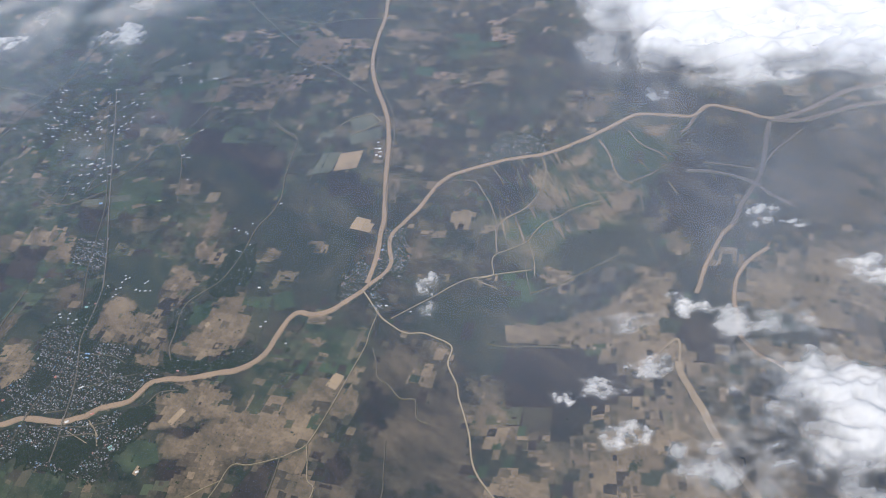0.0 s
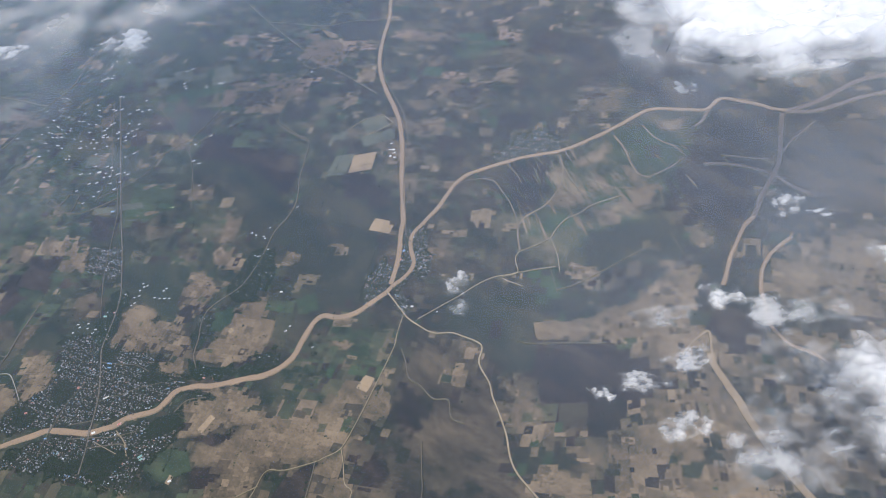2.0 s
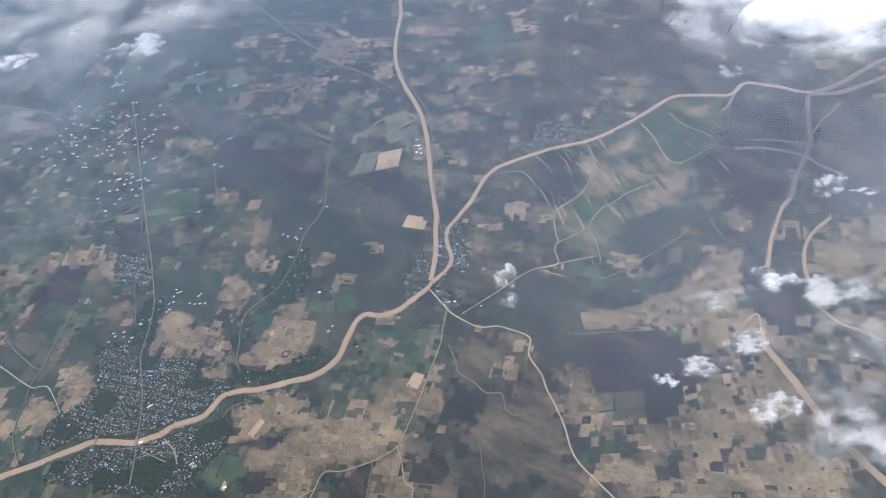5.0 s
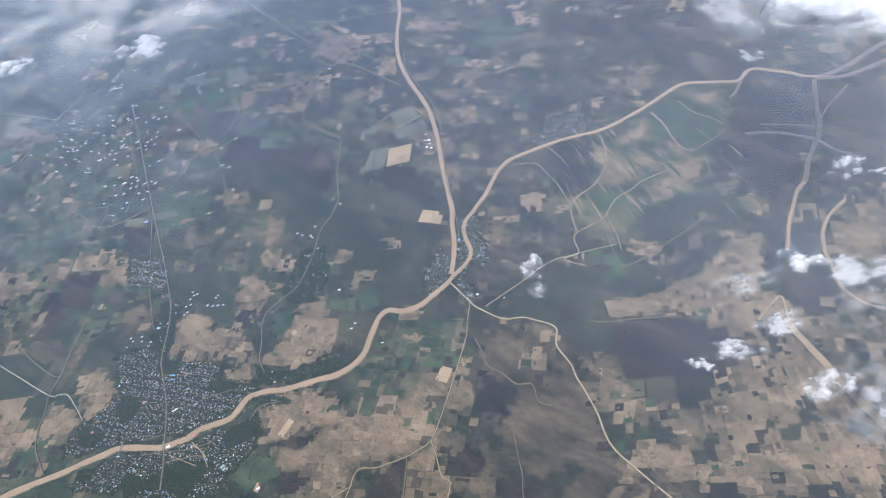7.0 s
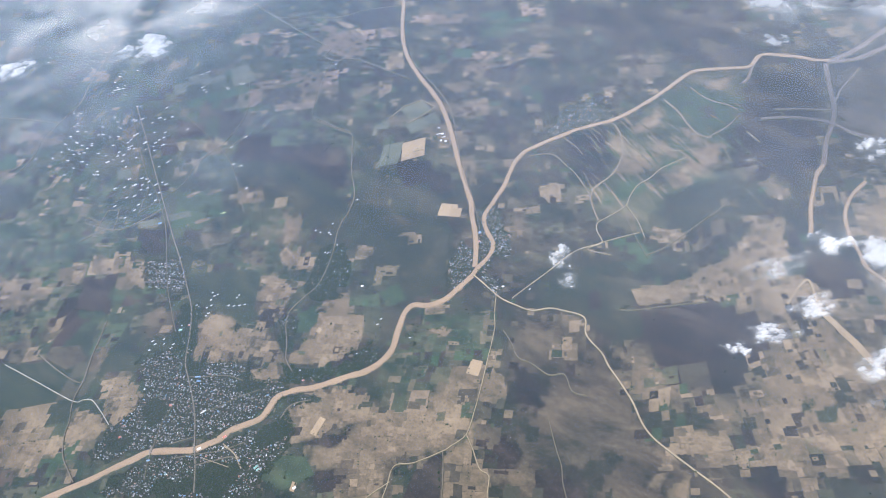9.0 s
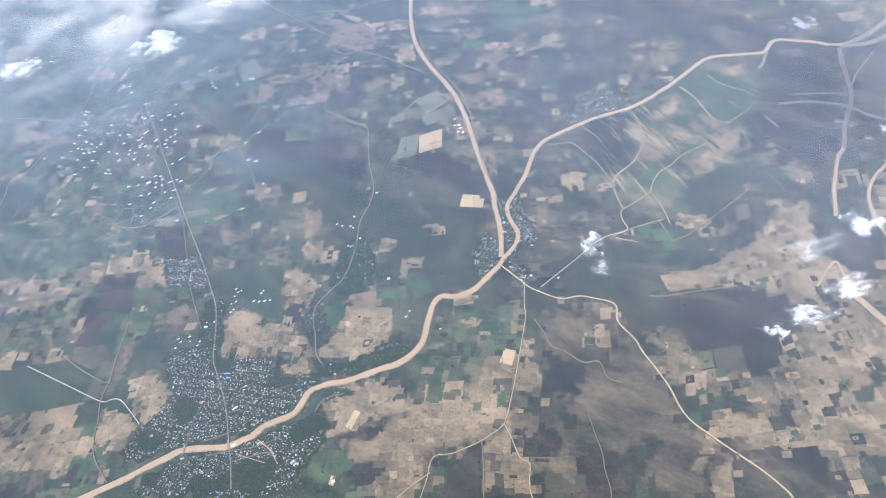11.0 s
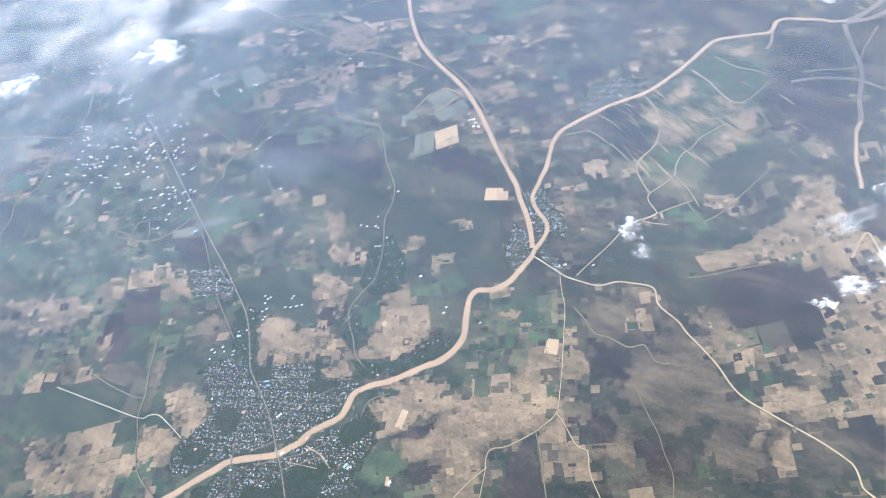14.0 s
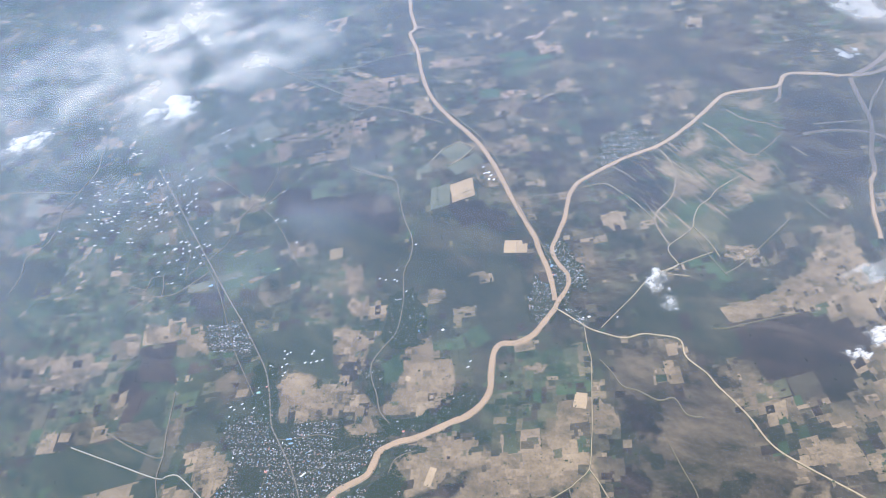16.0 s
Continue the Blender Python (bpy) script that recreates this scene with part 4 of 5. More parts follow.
def hedges():
    """Bushes and low trees along some of the plot borders, and a few in the open."""
    rng = random.Random(21)
    x, y = [], []
    for a, b in EDGES:
        chance = noise.noise(Vector((a[0] / 130, a[1] / 130, 31.0)))
        if rng.random() > (0.32 if a[0] < -250 else 0.07) + 0.4 * chance or not (-1500 < a[0] < 700 and a[1] < 2300):
            continue
        n = int(math.dist(a, b) / rng.uniform(2.5, 9))
        for _ in range(n):
            k = rng.random()
            x.append(a[0] + k * (b[0] - a[0]) + rng.gauss(0, 1.0))
            y.append(a[1] + k * (b[1] - a[1]) + rng.gauss(0, 1.0))
    for _ in range(260):
        u, v = rng.uniform(-1400, 500), rng.uniform(450, 2000)
        for _ in range(rng.choice((1, 2, 5, 9))):
            x.append(u + rng.gauss(0, 4))
            y.append(v + rng.gauss(0, 4))
    g = np.random.default_rng(8)
    p = clear_of_lines(np.stack([x, y], 1), 0.3)
    c = np.column_stack([p, np.full(len(p), 1.1)])
    v, f = clumps(c, 0.45 + 1.3 * g.random(len(p)) ** 2, 9)
    tagged(new("hedge_bushes", fast_mesh("hedge_bushes", v, f, ["leaves"])), "dark green bushes along the field borders", "bushes", kind="stuff")


HOUSES = []
GROVES = []


def settlement(kind, poly):
    p = np.array(poly, dtype=float)
    lo, hi = p.min(0), p.max(0)
    g = np.random.default_rng(int(abs(p.sum())) + 1)
    sx, sy = (3.7, 3.2) if kind == "town" else (4.8, 4.2)
    turn = radians(-22)
    c, s = math.cos(turn), math.sin(turn)
    span = float(max(hi - lo)) * 1.5
    u, v = np.meshgrid(np.arange(-span / 2, span / 2, sx), np.arange(-span / 2, span / 2, sy))
    u, v = u.ravel() + g.uniform(-2.1, 2.1, u.size), v.ravel() + g.uniform(-1.6, 1.6, v.size)
    keep = (np.floor(v / sy + 500) % 6 != 0) & (g.random(u.size) < (0.84 if kind == "town" else 0.40))
    x, y = (lo + hi)[0] / 2 + c * u - s * v, (lo + hi)[1] / 2 + s * u + c * v
    grove = np.array([noise.noise(Vector((a / 55, b / 55, 4.0))) for a, b in zip(x, y)])
    rag = np.array([noise.noise_vector(Vector((a / 16, b / 16, 8.0))) for a, b in zip(x, y)])
    ok = inside(poly, x + 11 * rag[:, 0], y + 11 * rag[:, 1])
    small = span < 240
    built = ok & keep & (grove < (0.6 if small else 0.24 if kind == "town" else 0.12))
    for a, b in zip(x[built], y[built]):
        HOUSES.append((a, b))
    tx = g.uniform(lo[0] - 8, hi[0] + 8, int(span * span / (9 if kind == "town" else 5)))
    ty = g.uniform(lo[1] - 8, hi[1] + 8, len(tx))
    grove = np.array([noise.noise(Vector((a / 55, b / 55, 4.0))) for a, b in zip(tx, ty)])
    dense = ((grove > (0.2 if kind == "town" else 0.12)) & (not small)) | (g.random(len(tx)) < (0.46 if kind == "town" else 0.85))
    rag = np.array([noise.noise_vector(Vector((a / 16, b / 16, 8.0))) for a, b in zip(tx, ty)])
    ok = inside(p.mean(0) + (p - p.mean(0)) * 1.08, tx + 16 * rag[:, 0], ty + 16 * rag[:, 1]) & dense
    GROVES.append((tx[ok], ty[ok]))
    # trodden earth under the houses
    q = np.repeat(p, 3, 0)
    q[1::3] = p * 0.67 + np.roll(p, -1, 0) * 0.33 + g.normal(0, 3, p.shape)
    q[2::3] = p * 0.33 + np.roll(p, -1, 0) * 0.67 + g.normal(0, 3, p.shape)
    part("yard", mesh_of("yard", [(a, b, 0.98 + 0.003 * len(GROVES)) for a, b in q], [range(len(q))], ["town_soil"]), ground)


SHAPES = []


def build_houses():
    rng = random.Random(5)
    for w, d, h, r in ((1.9, 1.15, 1.3, 0.7), (1.4, 1.05, 1.1, 0.6), (2.4, 1.3, 1.6, 0.8), (1.2, 0.9, 1.0, 0.5), (3.2, 1.5, 1.7, 0.7)):
        SHAPES.append(house_parts(w, d, h, r))
    shared = [(mesh_of("house_walls", a, b, ["walls"]), mesh_of("house_roof", c, d, ["roof"])) for a, b, c, d in SHAPES]
    free = clear_of_lines(np.array(HOUSES), 0.9)
    spots = sorted(free.tolist(), key=lambda p: (p[0] + 620) ** 2 + (p[1] - 640) ** 2)
    V, F, I, base = [], [], [], 0
    for k, (x, y) in enumerate(spots):
        shape = rng.choices(range(5), (4, 5, 2, 4, 0.5))[0]
        turn = radians(-22 + rng.choice((0, 90, 0)) + rng.gauss(0, 9))
        size = rng.uniform(0.36, 0.66)
        if k < 300:
            ob = new("house")
            part("walls", shared[shape][0], ob)
            ob.matrix_basis = Matrix.LocRotScale((x, y, 0.78), Euler((0, 0, turn)), (size, size, size))
            tagged(ob, "small town house with a gabled sheet-metal roof", "house", "houses of the town")
            part("roof", shared[shape][1], ob)
            continue
        c, s = math.cos(turn) * size, math.sin(turn) * size
        for verts, faces, slot in ((SHAPES[shape][0], SHAPES[shape][1], 0), (SHAPES[shape][2], SHAPES[shape][3], 1)):
            v = np.stack([x + c * verts[:, 0] - s * verts[:, 1], y + s * verts[:, 0] + c * verts[:, 1], 0.78 + size * verts[:, 2]], 1)
            V.append(v)
            F.append(faces + base)
            I.append(np.full(len(faces), slot))
            base += len(v)
    me = fast_mesh("houses", np.vstack(V), np.vstack(F), ["walls", "roof"], np.concatenate(I))
    tagged(new("houses", me), "crowded small houses with sheet-metal roofs", "houses", kind="stuff")


def box(x0, y0, z0, x1, y1, z1):
    v = [(x, y, z) for z in (z0, z1) for x, y in ((x0, y0), (x1, y0), (x1, y1), (x0, y1))]
    return v, [(3, 2, 1, 0), (4, 5, 6, 7), (0, 1, 5, 4), (1, 2, 6, 5), (2, 3, 7, 6), (3, 0, 4, 7)]


def bridge(x, y, turn, length, width, label):
    """A road bridge: deck, two parapets and piers standing in the water."""
    ob = new("bridge")
    ob.matrix_basis = pose(x, y, 0, 0, 0, turn)
    part("deck", mesh_of("deck", *box(-length / 2, -width / 2, 2.2, length / 2, width / 2, 2.5), ["asphalt"]), ob)
    for side in (-1, 1):
        part("parapet", mesh_of("parapet", *box(-length / 2, side * width / 2 - 0.12, 2.51, length / 2, side * width / 2 + 0.12, 2.9), ["concrete"]), ob)
    for k in (-0.3, 0.0, 0.3):
        part("pier", mesh_of("pier", *box(k * length - 0.3, -width * 0.4, 0.0, k * length + 0.3, width * 0.4, 2.19), ["concrete"]), ob)
    tagged(ob, label, "bridge")


def tree_meshes(kind):
    """A tapered trunk with two limbs, and a crown of many leaf clumps."""
    g = np.random.default_rng(40 + kind)
    v, f = [], []
    for a, b, r0, r1 in (((0, 0, 0), (0.05, 0, 1.5), 0.16, 0.09), ((0.03, 0, 0.9), (0.55, 0.2, 1.7), 0.07, 0.03), ((0.03, 0, 1.0), (-0.45, -0.3, 1.8), 0.07, 0.03)):
        n = len(v)
        for p, r in ((a, r0), (b, r1)):
            v += [(p[0] + r * math.cos(k * math.tau / 6), p[1] + r * math.sin(k * math.tau / 6), p[2]) for k in range(6)]
        f += [(n + k, n + (k + 1) % 6, n + 6 + (k + 1) % 6, n + 6 + k) for k in range(6)]
    c = g.normal(0, 1, (26, 3)) * np.array([0.62, 0.62, 0.42]) + np.array([0, 0, 1.9])
    cv, cf = clumps(c, g.uniform(0.22, 0.5, 26), 50 + kind)
    return mesh_of("trunk", v, f, ["bark"]), fast_mesh("crown", cv, cf, ["leaves"])


def tree_row(points, width, every, seed):
    """Trees along both sides of a road or river."""
    line = spline(points, every)
    g = np.random.default_rng(seed)
    keep = g.random(len(line)) < 0.75
    p = line[keep] + g.normal(0, width, (int(keep.sum()), 2))
    GROVES.append((p[:, 0], p[:, 1]))


def clump(x, y, radius, count):
    """A small grove that stands alone in the fields."""
    rng = np.random.default_rng(int(abs(x * 3 + y)))
    GROVES.append((x + rng.normal(0, 0.55 * radius, count), y + rng.normal(0, 0.55 * radius, count)))


def lone_trees():
    rng = random.Random(77)
    kinds = [tree_meshes(k) for k in range(3)]
    for _ in range(110):
        x, y = rng.uniform(-1150, 150), rng.uniform(560, 1350)
        trunk, crown = rng.choice(kinds)
        ob = new("tree")
        k = rng.uniform(0.9, 1.7)
        ob.matrix_basis = Matrix.LocRotScale((x, y, 0.9), Euler((0, 0, rng.uniform(0, 6.28))), (k, k, k))
        part("trunk", trunk, ob)
        part("crown", crown, ob)
        tagged(ob, "dark green broad-crowned tree standing in the fields", "tree", "field trees")


def hall(colour, x, y, w, d, turn):
    """A larger building: walls, a long gabled roof with a ridge cap, and a row of doors along its side."""
    a, b, c, e = house_parts(w, d, 1.5, 0.6)
    ob = new("hall")
    ob.matrix_basis = pose(x, y, 0.9, 0, 0, turn)
    part("walls", mesh_of("hall_walls", a, b, ["walls"]), ob)
    part("roof", mesh_of("hall_roof", c, e, [colour + "_roof"]), ob, colour + " painted sheet-metal roof")
    part("ridge_cap", mesh_of("ridge_cap", *box(-w * 1.1, -0.1, 2.19, w * 1.1, 0.1, 2.27), ["white_metal"]), ob)
    for k in (-0.5, 0.0, 0.5):
        part("door", mesh_of("hall_door", *box(k * w - 0.2, -d - 0.04, 0.0, k * w + 0.2, -d - 0.005, 0.7), ["bark"]), ob)
    tagged(ob, "larger building with a " + colour + " sheet-metal roof", "building", "large buildings")


def sheds(spots):
    rng = random.Random(len(spots))
    more = [(x + rng.gauss(0, 22), y + rng.gauss(0, 24)) for x, y in spots if y > 1250 and x < -930]
    for x, y in spots + more:
        w, d = (rng.uniform(2.2, 4.4), rng.uniform(0.24, 0.36)) if y > 1150 else (rng.uniform(1.5, 2.4), rng.uniform(0.32, 0.45))
        a, b, c, e = house_parts(w, d, 1.0, 0.45)
        ob = new("farm_shed")
        part("walls", mesh_of("shed_walls", a, b, ["walls"]), ob)
        ob.matrix_basis = pose(x, y, 0.9, 0, 0, (-19 if x < -1040 else 20 if x < -560 else 8) + rng.gauss(0, 5))
        tagged(ob, "long low farm shed with a bright white roof", "shed", "farm sheds")
        part("roof", mesh_of("shed_roof", c, e, ["white_metal"]), ob, "bright white sheet-metal roof")



# ---- clouds: drifting droplets, thick in the middle and thin at the edges ----
def cloud(x, y, z, rx, ry, rise, most=1.0, turn=0.0, lumps=1.8, layers=1, mist="cloud_small", full=0.85, label=""):
    """A cloud: thin mist round its base and, where it has more layers, a heaped top of round billows over it."""
    n = (110 if mist == "cloud_large" else 64) if layers > 1 else 40
    u, v = (a.ravel() for a in np.meshgrid(np.linspace(-1.4, 1.4, n), np.linspace(-1.4, 1.4, n)))
    seed = x * 0.013 + y * 0.007
    heap = np.array([noise.fractal(Vector((lumps * a, lumps * b, seed)), 1.0, 2.0, 5) for a, b in zip(u, v)])
    r = np.hypot(u, v)
    body = full - r ** 2 + 0.8 * heap - 3.0 * np.clip(r - 1.05, 0, 1)
    i = (np.arange(n - 1)[:, None] * n + np.arange(n - 1)[None, :]).ravel()
    quad = np.stack([i, i + 1, i + n + 1, i + n], 1)
    verts, faces, thick = [], [], []
    for k in range(layers):
        h = 0.1 * rise * heap
        if k:
            billow = np.array([sum((0.5 - abs(noise.noise(Vector((f * lumps * a, f * lumps * b, seed + f))))) / g for f, g in ((1.7, 1.0), (3.9, 2.2), (8.5, 4.5))) for a, b in zip(u, v)])
            h = rise * k / (layers - 1) * np.clip(body + 0.1, 0, 1.3) ** 0.5 * (0.6 + 0.42 * billow)
        verts.append(np.stack([u * rx, v * ry, h], 1))
        faces.append(quad + k * n * n)
        thick.append(body - (0.15 if k or layers == 1 else 0.5))
    faces, dense = np.vstack(faces), np.concatenate(thick)
    me = mesh_of("cloud", np.vstack(verts), faces[dense[faces].max(1) > -0.42], [mist], smooth=True)
    me.attributes.new("thick", "FLOAT", "POINT").data.foreach_set("value", dense.astype(np.float32))
    share = 1 - (1 - 0.985 * most) ** (1 / layers)
    me.attributes.new("most", "FLOAT", "POINT").data.foreach_set("value", np.full(layers * n * n, share, dtype=np.float32))
    ob = new("cloud", me)
    ob.matrix_basis = pose(x, y, z, 0, 0, turn)
    tagged(ob, label, "cloud", "clouds")


def veil():
    """Thin sheets that stand in for hazy air over the plain, with thin streaks of high cloud."""
    xs, ys = np.arange(-4000, 4001, 50.0), np.arange(-3000, 5001, 50.0)
    gx, gy = np.meshgrid(xs, ys)
    x, y = gx.ravel(), gy.ravel()
    nx = len(xs)
    i = (np.arange(len(ys) - 1)[:, None] * nx + np.arange(nx - 1)[None, :]).ravel()
    # lifted in the north-east to stay out of the cloud bank's shadow
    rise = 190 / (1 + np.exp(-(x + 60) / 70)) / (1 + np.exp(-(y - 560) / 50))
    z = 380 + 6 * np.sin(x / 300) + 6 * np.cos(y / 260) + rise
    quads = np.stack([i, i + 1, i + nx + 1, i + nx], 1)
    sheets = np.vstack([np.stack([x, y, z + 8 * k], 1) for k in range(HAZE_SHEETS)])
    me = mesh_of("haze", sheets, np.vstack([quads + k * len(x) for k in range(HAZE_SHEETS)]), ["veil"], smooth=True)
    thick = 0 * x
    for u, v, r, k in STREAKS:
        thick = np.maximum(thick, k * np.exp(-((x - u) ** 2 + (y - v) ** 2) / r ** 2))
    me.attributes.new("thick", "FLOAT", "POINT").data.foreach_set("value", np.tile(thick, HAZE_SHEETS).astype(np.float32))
    tagged(new("haze", me), "thin sheets painted as bluish haze, with streaks of high cloud", "haze", kind="stuff")


# some streaks are added only to brighten the east or blue the west
STREAKS = [(-850, 850, 240, 0.12), (-950, 1050, 260, 0.14), (250, 760, 230, 0.22), (430, 560, 220, 0.3), (150, 520, 190, 0.12), (330, 950, 220, 0.22), (60, 950, 200, 0.1), (-900, 1170, 170, 0.33), (-780, 1120, 120, 0.2), (-1150, 1350, 200, 0.45), (-870, 1350, 110, 0.8), (-740, 1330, 110, 0.95), (-650, 1370, 100, 0.95), (-1000, 1450, 170, 0.8), (-800, 1500, 200, 1.0), (-590, 915, 75, 0.34)]

# ---- plan: rivers, roads and tracks, as centre lines in metres ----
ribbon("dirt_road", "gravel", 1.7, [(-954, 1289), (-870, 1347), (-845, 1403), (-807, 1450), (-777, 1475), (-736, 1562), (-734, 1688)])
ribbon("dirt_road", "gravel", 1.7, [(-893, 1619), (-844, 1541), (-784, 1436), (-754, 1359), (-726, 1217)])
ribbon("dirt_road", "gravel", 1.6, [(-492, 1395), (-549, 1451), (-578, 1497), (-558, 1611), (-528, 1700)])
ribbon("river", "water", 8.0, [(-283, 2198), (-297, 2122), (-306, 2026), (-327, 1998), (-328, 1905), (-339, 1819), (-345, 1751), (-346, 1685), (-338, 1620), (-324, 1558), (-306, 1497), (-292, 1439), (-285, 1375), (-282, 1316), (-282, 1259), (-280, 1205), (-278, 1153), (-276, 1103), (-280, 1065), (-281, 1025), (-285, 991), (-292, 956), (-296, 940)])
ribbon("river", "water", 7.2, [(502, 1294), (478, 1306), (456, 1325), (426, 1343), (402, 1359), (381, 1357), (365, 1340), (347, 1331), (313, 1340), (269, 1352), (240, 1355), (216, 1343), (184, 1323), (147, 1301), (110, 1282), (75, 1266), (40, 1255), (5, 1253), (-29, 1250), (-64, 1243), (-99, 1234), (-133, 1223), (-151, 1215), (-173, 1192), (-189, 1165), (-205, 1134), (-226, 1105), (-242, 1083), (-257, 1062), (-261, 1039), (-258, 1009), (-254, 987), (-261, 967), (-274, 951), (-290, 937), (-304, 921)])
ribbon("river", "water", 9.0, [(-304, 921), (-323, 906), (-357, 882), (-388, 877), (-411, 884), (-427, 873), (-443, 838), (-454, 806), (-468, 788), (-483, 776), (-503, 768), (-532, 765), (-561, 761), (-589, 758), (-617, 760), (-636, 758), (-651, 753), (-666, 731), (-678, 720), (-706, 714), (-725, 710), (-744, 697), (-762, 693), (-781, 689), (-807, 693), (-833, 699), (-860, 701), (-878, 695), (-905, 687), (-927, 680), (-949, 673), (-1008, 658), (-1045, 645), (-1080, 640), (-1148, 630)])
ribbon("river_channel", "silt", 12.0, [(497, 1294), (536, 1299), (585, 1319), (652, 1356), (699, 1367), (781, 1381)])
ribbon("river_channel", "silt", 11.0, [(496, 1291), (552, 1281), (610, 1295), (668, 1309), (755, 1314)])
ribbon("river_channel", "silt", 9.0, [(491, 1286), (472, 1236), (452, 1178), (437, 1138), (415, 1104), (381, 1056), (364, 1024), (353, 1005)])
ribbon("river_channel", "water", 5.0, [(353, 1005), (334, 989), (319, 966), (299, 934), (285, 909), (272, 879), (260, 855)])
ribbon("river_channel", "water", 4.5, [(398, 945), (364, 922), (342, 899), (327, 873), (316, 837), (312, 802), (308, 768), (313, 748), (326, 723), (350, 705), (368, 683)])
ribbon("dry_channel", "silt", 3.0, [(543, 1251), (508, 1221), (481, 1199), (455, 1169)])
ribbon("dry_channel", "silt", 7.0, [(306, 1163), (341, 1155), (378, 1139), (417, 1109), (437, 1074), (463, 1044)])
ribbon("dry_channel", "silt", 3.0, [(341, 1182), (385, 1166), (436, 1146)])
ribbon("dry_channel", "silt", 6.0, [(369, 1343), (351, 1319), (335, 1295), (318, 1281)])
ribbon("canal", "sandroad", 3.4, [(-303, 926), (-290, 904), (-277, 880), (-264, 858), (-243, 837), (-220, 819), (-192, 816), (-175, 808), (-142, 784), (-147, 755), (-145, 739), (-133, 708), (-130, 684), (-122, 653), (-114, 615), (-111, 577), (-103, 551), (-85, 522), (-67, 495), (-45, 463), (-30, 435), (-24, 419), (-26, 403), (-30, 389), (-25, 375), (-13, 352)])
ribbon("dirt_track", "sandroad", 2.2, [(-246, 853), (-210, 874), (-172, 896), (-142, 916), (-112, 929), (-78, 932), (-69, 937), (-71, 965), (-63, 983), (-30, 996), (-4, 1010), (8, 1030), (30, 1054), (57, 1066), (79, 1082), (106, 1092), (139, 1100)])
ribbon("dirt_track", "sandroad", 2.0, [(-78, 933), (-43, 936), (-3, 938)])
ribbon("dirt_track", "sandroad", 1.6, [(-4, 1010), (3, 963), (2, 923)])
ribbon("dirt_track", "sandroad", 2.0, [(-73, 931), (-98, 925), (-64, 901)])
ribbon("dry_channel", "sand", 2.4, [(41, 1240), (42, 1199), (30, 1150), (8, 1112), (-15, 1091), (-42, 1075), (-59, 1051), (-62, 1014), (-61, 988)])
ribbon("dry_channel", "sand", 1.6, [(-145, 1202), (-99, 1191), (-80, 1149), (-68, 1115), (-59, 1059)])
ribbon("dry_channel", "sand", 3.0, [(156, 1284), (168, 1242), (173, 1196), (180, 1156), (202, 1141)])
ribbon("dry_channel", "sand", 2.0, [(218, 1304), (236, 1257), (264, 1226), (277, 1206)])
ribbon("dry_channel", "sand", 1.5, [(43, 1208), (59, 1146), (72, 1116)])
ribbon("dry_channel", "sand", 1.3, [(87, 1158), (121, 1128), (167, 1118)])
ribbon("dry_channel", "sand", 1.2, [(192, 1142), (237, 1161), (273, 1186)])
ribbon("dry_channel", "drybed", 11.0, [(206, 723), (206, 700), (222, 641), (230, 603), (242, 558), (264, 499), (282, 459)])
ribbon("dry_channel", "drybed", 3.5, [(164, 727), (192, 752), (214, 764), (208, 723)])
ribbon("highway", "asphalt", 2.6, [(-1019, 1697), (-976, 1554), (-936, 1414), (-905, 1309), (-871, 1193), (-846, 1113), (-822, 1025), (-812, 980), (-810, 927), (-812, 867), (-805, 835), (-795, 798), (-785, 751), (-780, 694), (-776, 659), (-774, 615)])
ribbon("railway", "gravel", 1.5, [(-1028, 1678), (-982, 1504), (-951, 1402), (-929, 1355), (-905, 1283), (-888, 1217), (-867, 1063), (-850, 988), (-837, 937)])
ribbon("dirt_road", "gravel", 2.0, [(-951, 1402), (-944, 1352), (-950, 1319), (-955, 1278)])
ribbon("dirt_road", "gravel", 2.6, [(-1074, 1237), (-1023, 1256), (-981, 1247), (-935, 1266), (-905, 1283)])
ribbon("dirt_road", "gravel", 2.4, [(-1333, 1403), (-1316, 1449), (-1312, 1504), (-1276, 1527), (-1251, 1586), (-1248, 1637), (-1228, 1676), (-1205, 1717), (-1175, 1773), (-1167, 1856), (-1145, 1950), (-1127, 2025)])
ribbon("dirt_road", "gravel", 2.0, [(-1398, 1786), (-1307, 1747), (-1224, 1703), (-1204, 1715)])
ribbon("village_road", "gravel", 3.0, [(-748, 2106), (-676, 1990), (-610, 1888), (-559, 1813), (-528, 1765), (-543, 1733), (-513, 1700), (-484, 1702), (-428, 1651), (-379, 1592), (-346, 1552)])
ribbon("village_road", "gravel", 1.8, [(-674, 1980), (-588, 1946), (-504, 1911), (-426, 1914), (-345, 1900)])
ribbon("village_road", "gravel", 2.2, [(-578, 1492), (-528, 1435), (-494, 1398), (-496, 1329), (-500, 1273), (-498, 1200), (-511, 1154), (-527, 1128), (-537, 1101), (-549, 1045), (-574, 982), (-605, 953), (-629, 929), (-636, 899), (-634, 862), (-635, 826), (-625, 799)])
ribbon("embankment", "gravel", 2.0, [(-332, 1704), (-332, 1625), (-313, 1560), (-280, 1453), (-272, 1384), (-273, 1301), (-277, 1235), (-277, 1171), (-271, 1116), (-270, 1066), (-261, 1042)])
ribbon("village_road", "gravel", 2.0, [(-848, 1413), (-809, 1444), (-770, 1447), (-729, 1479)])
ribbon("white_road", "concrete", 2.0, [(-1153, 946), (-1080, 890), (-1004, 832), (-987, 830), (-970, 826), (-951, 801), (-930, 768)])
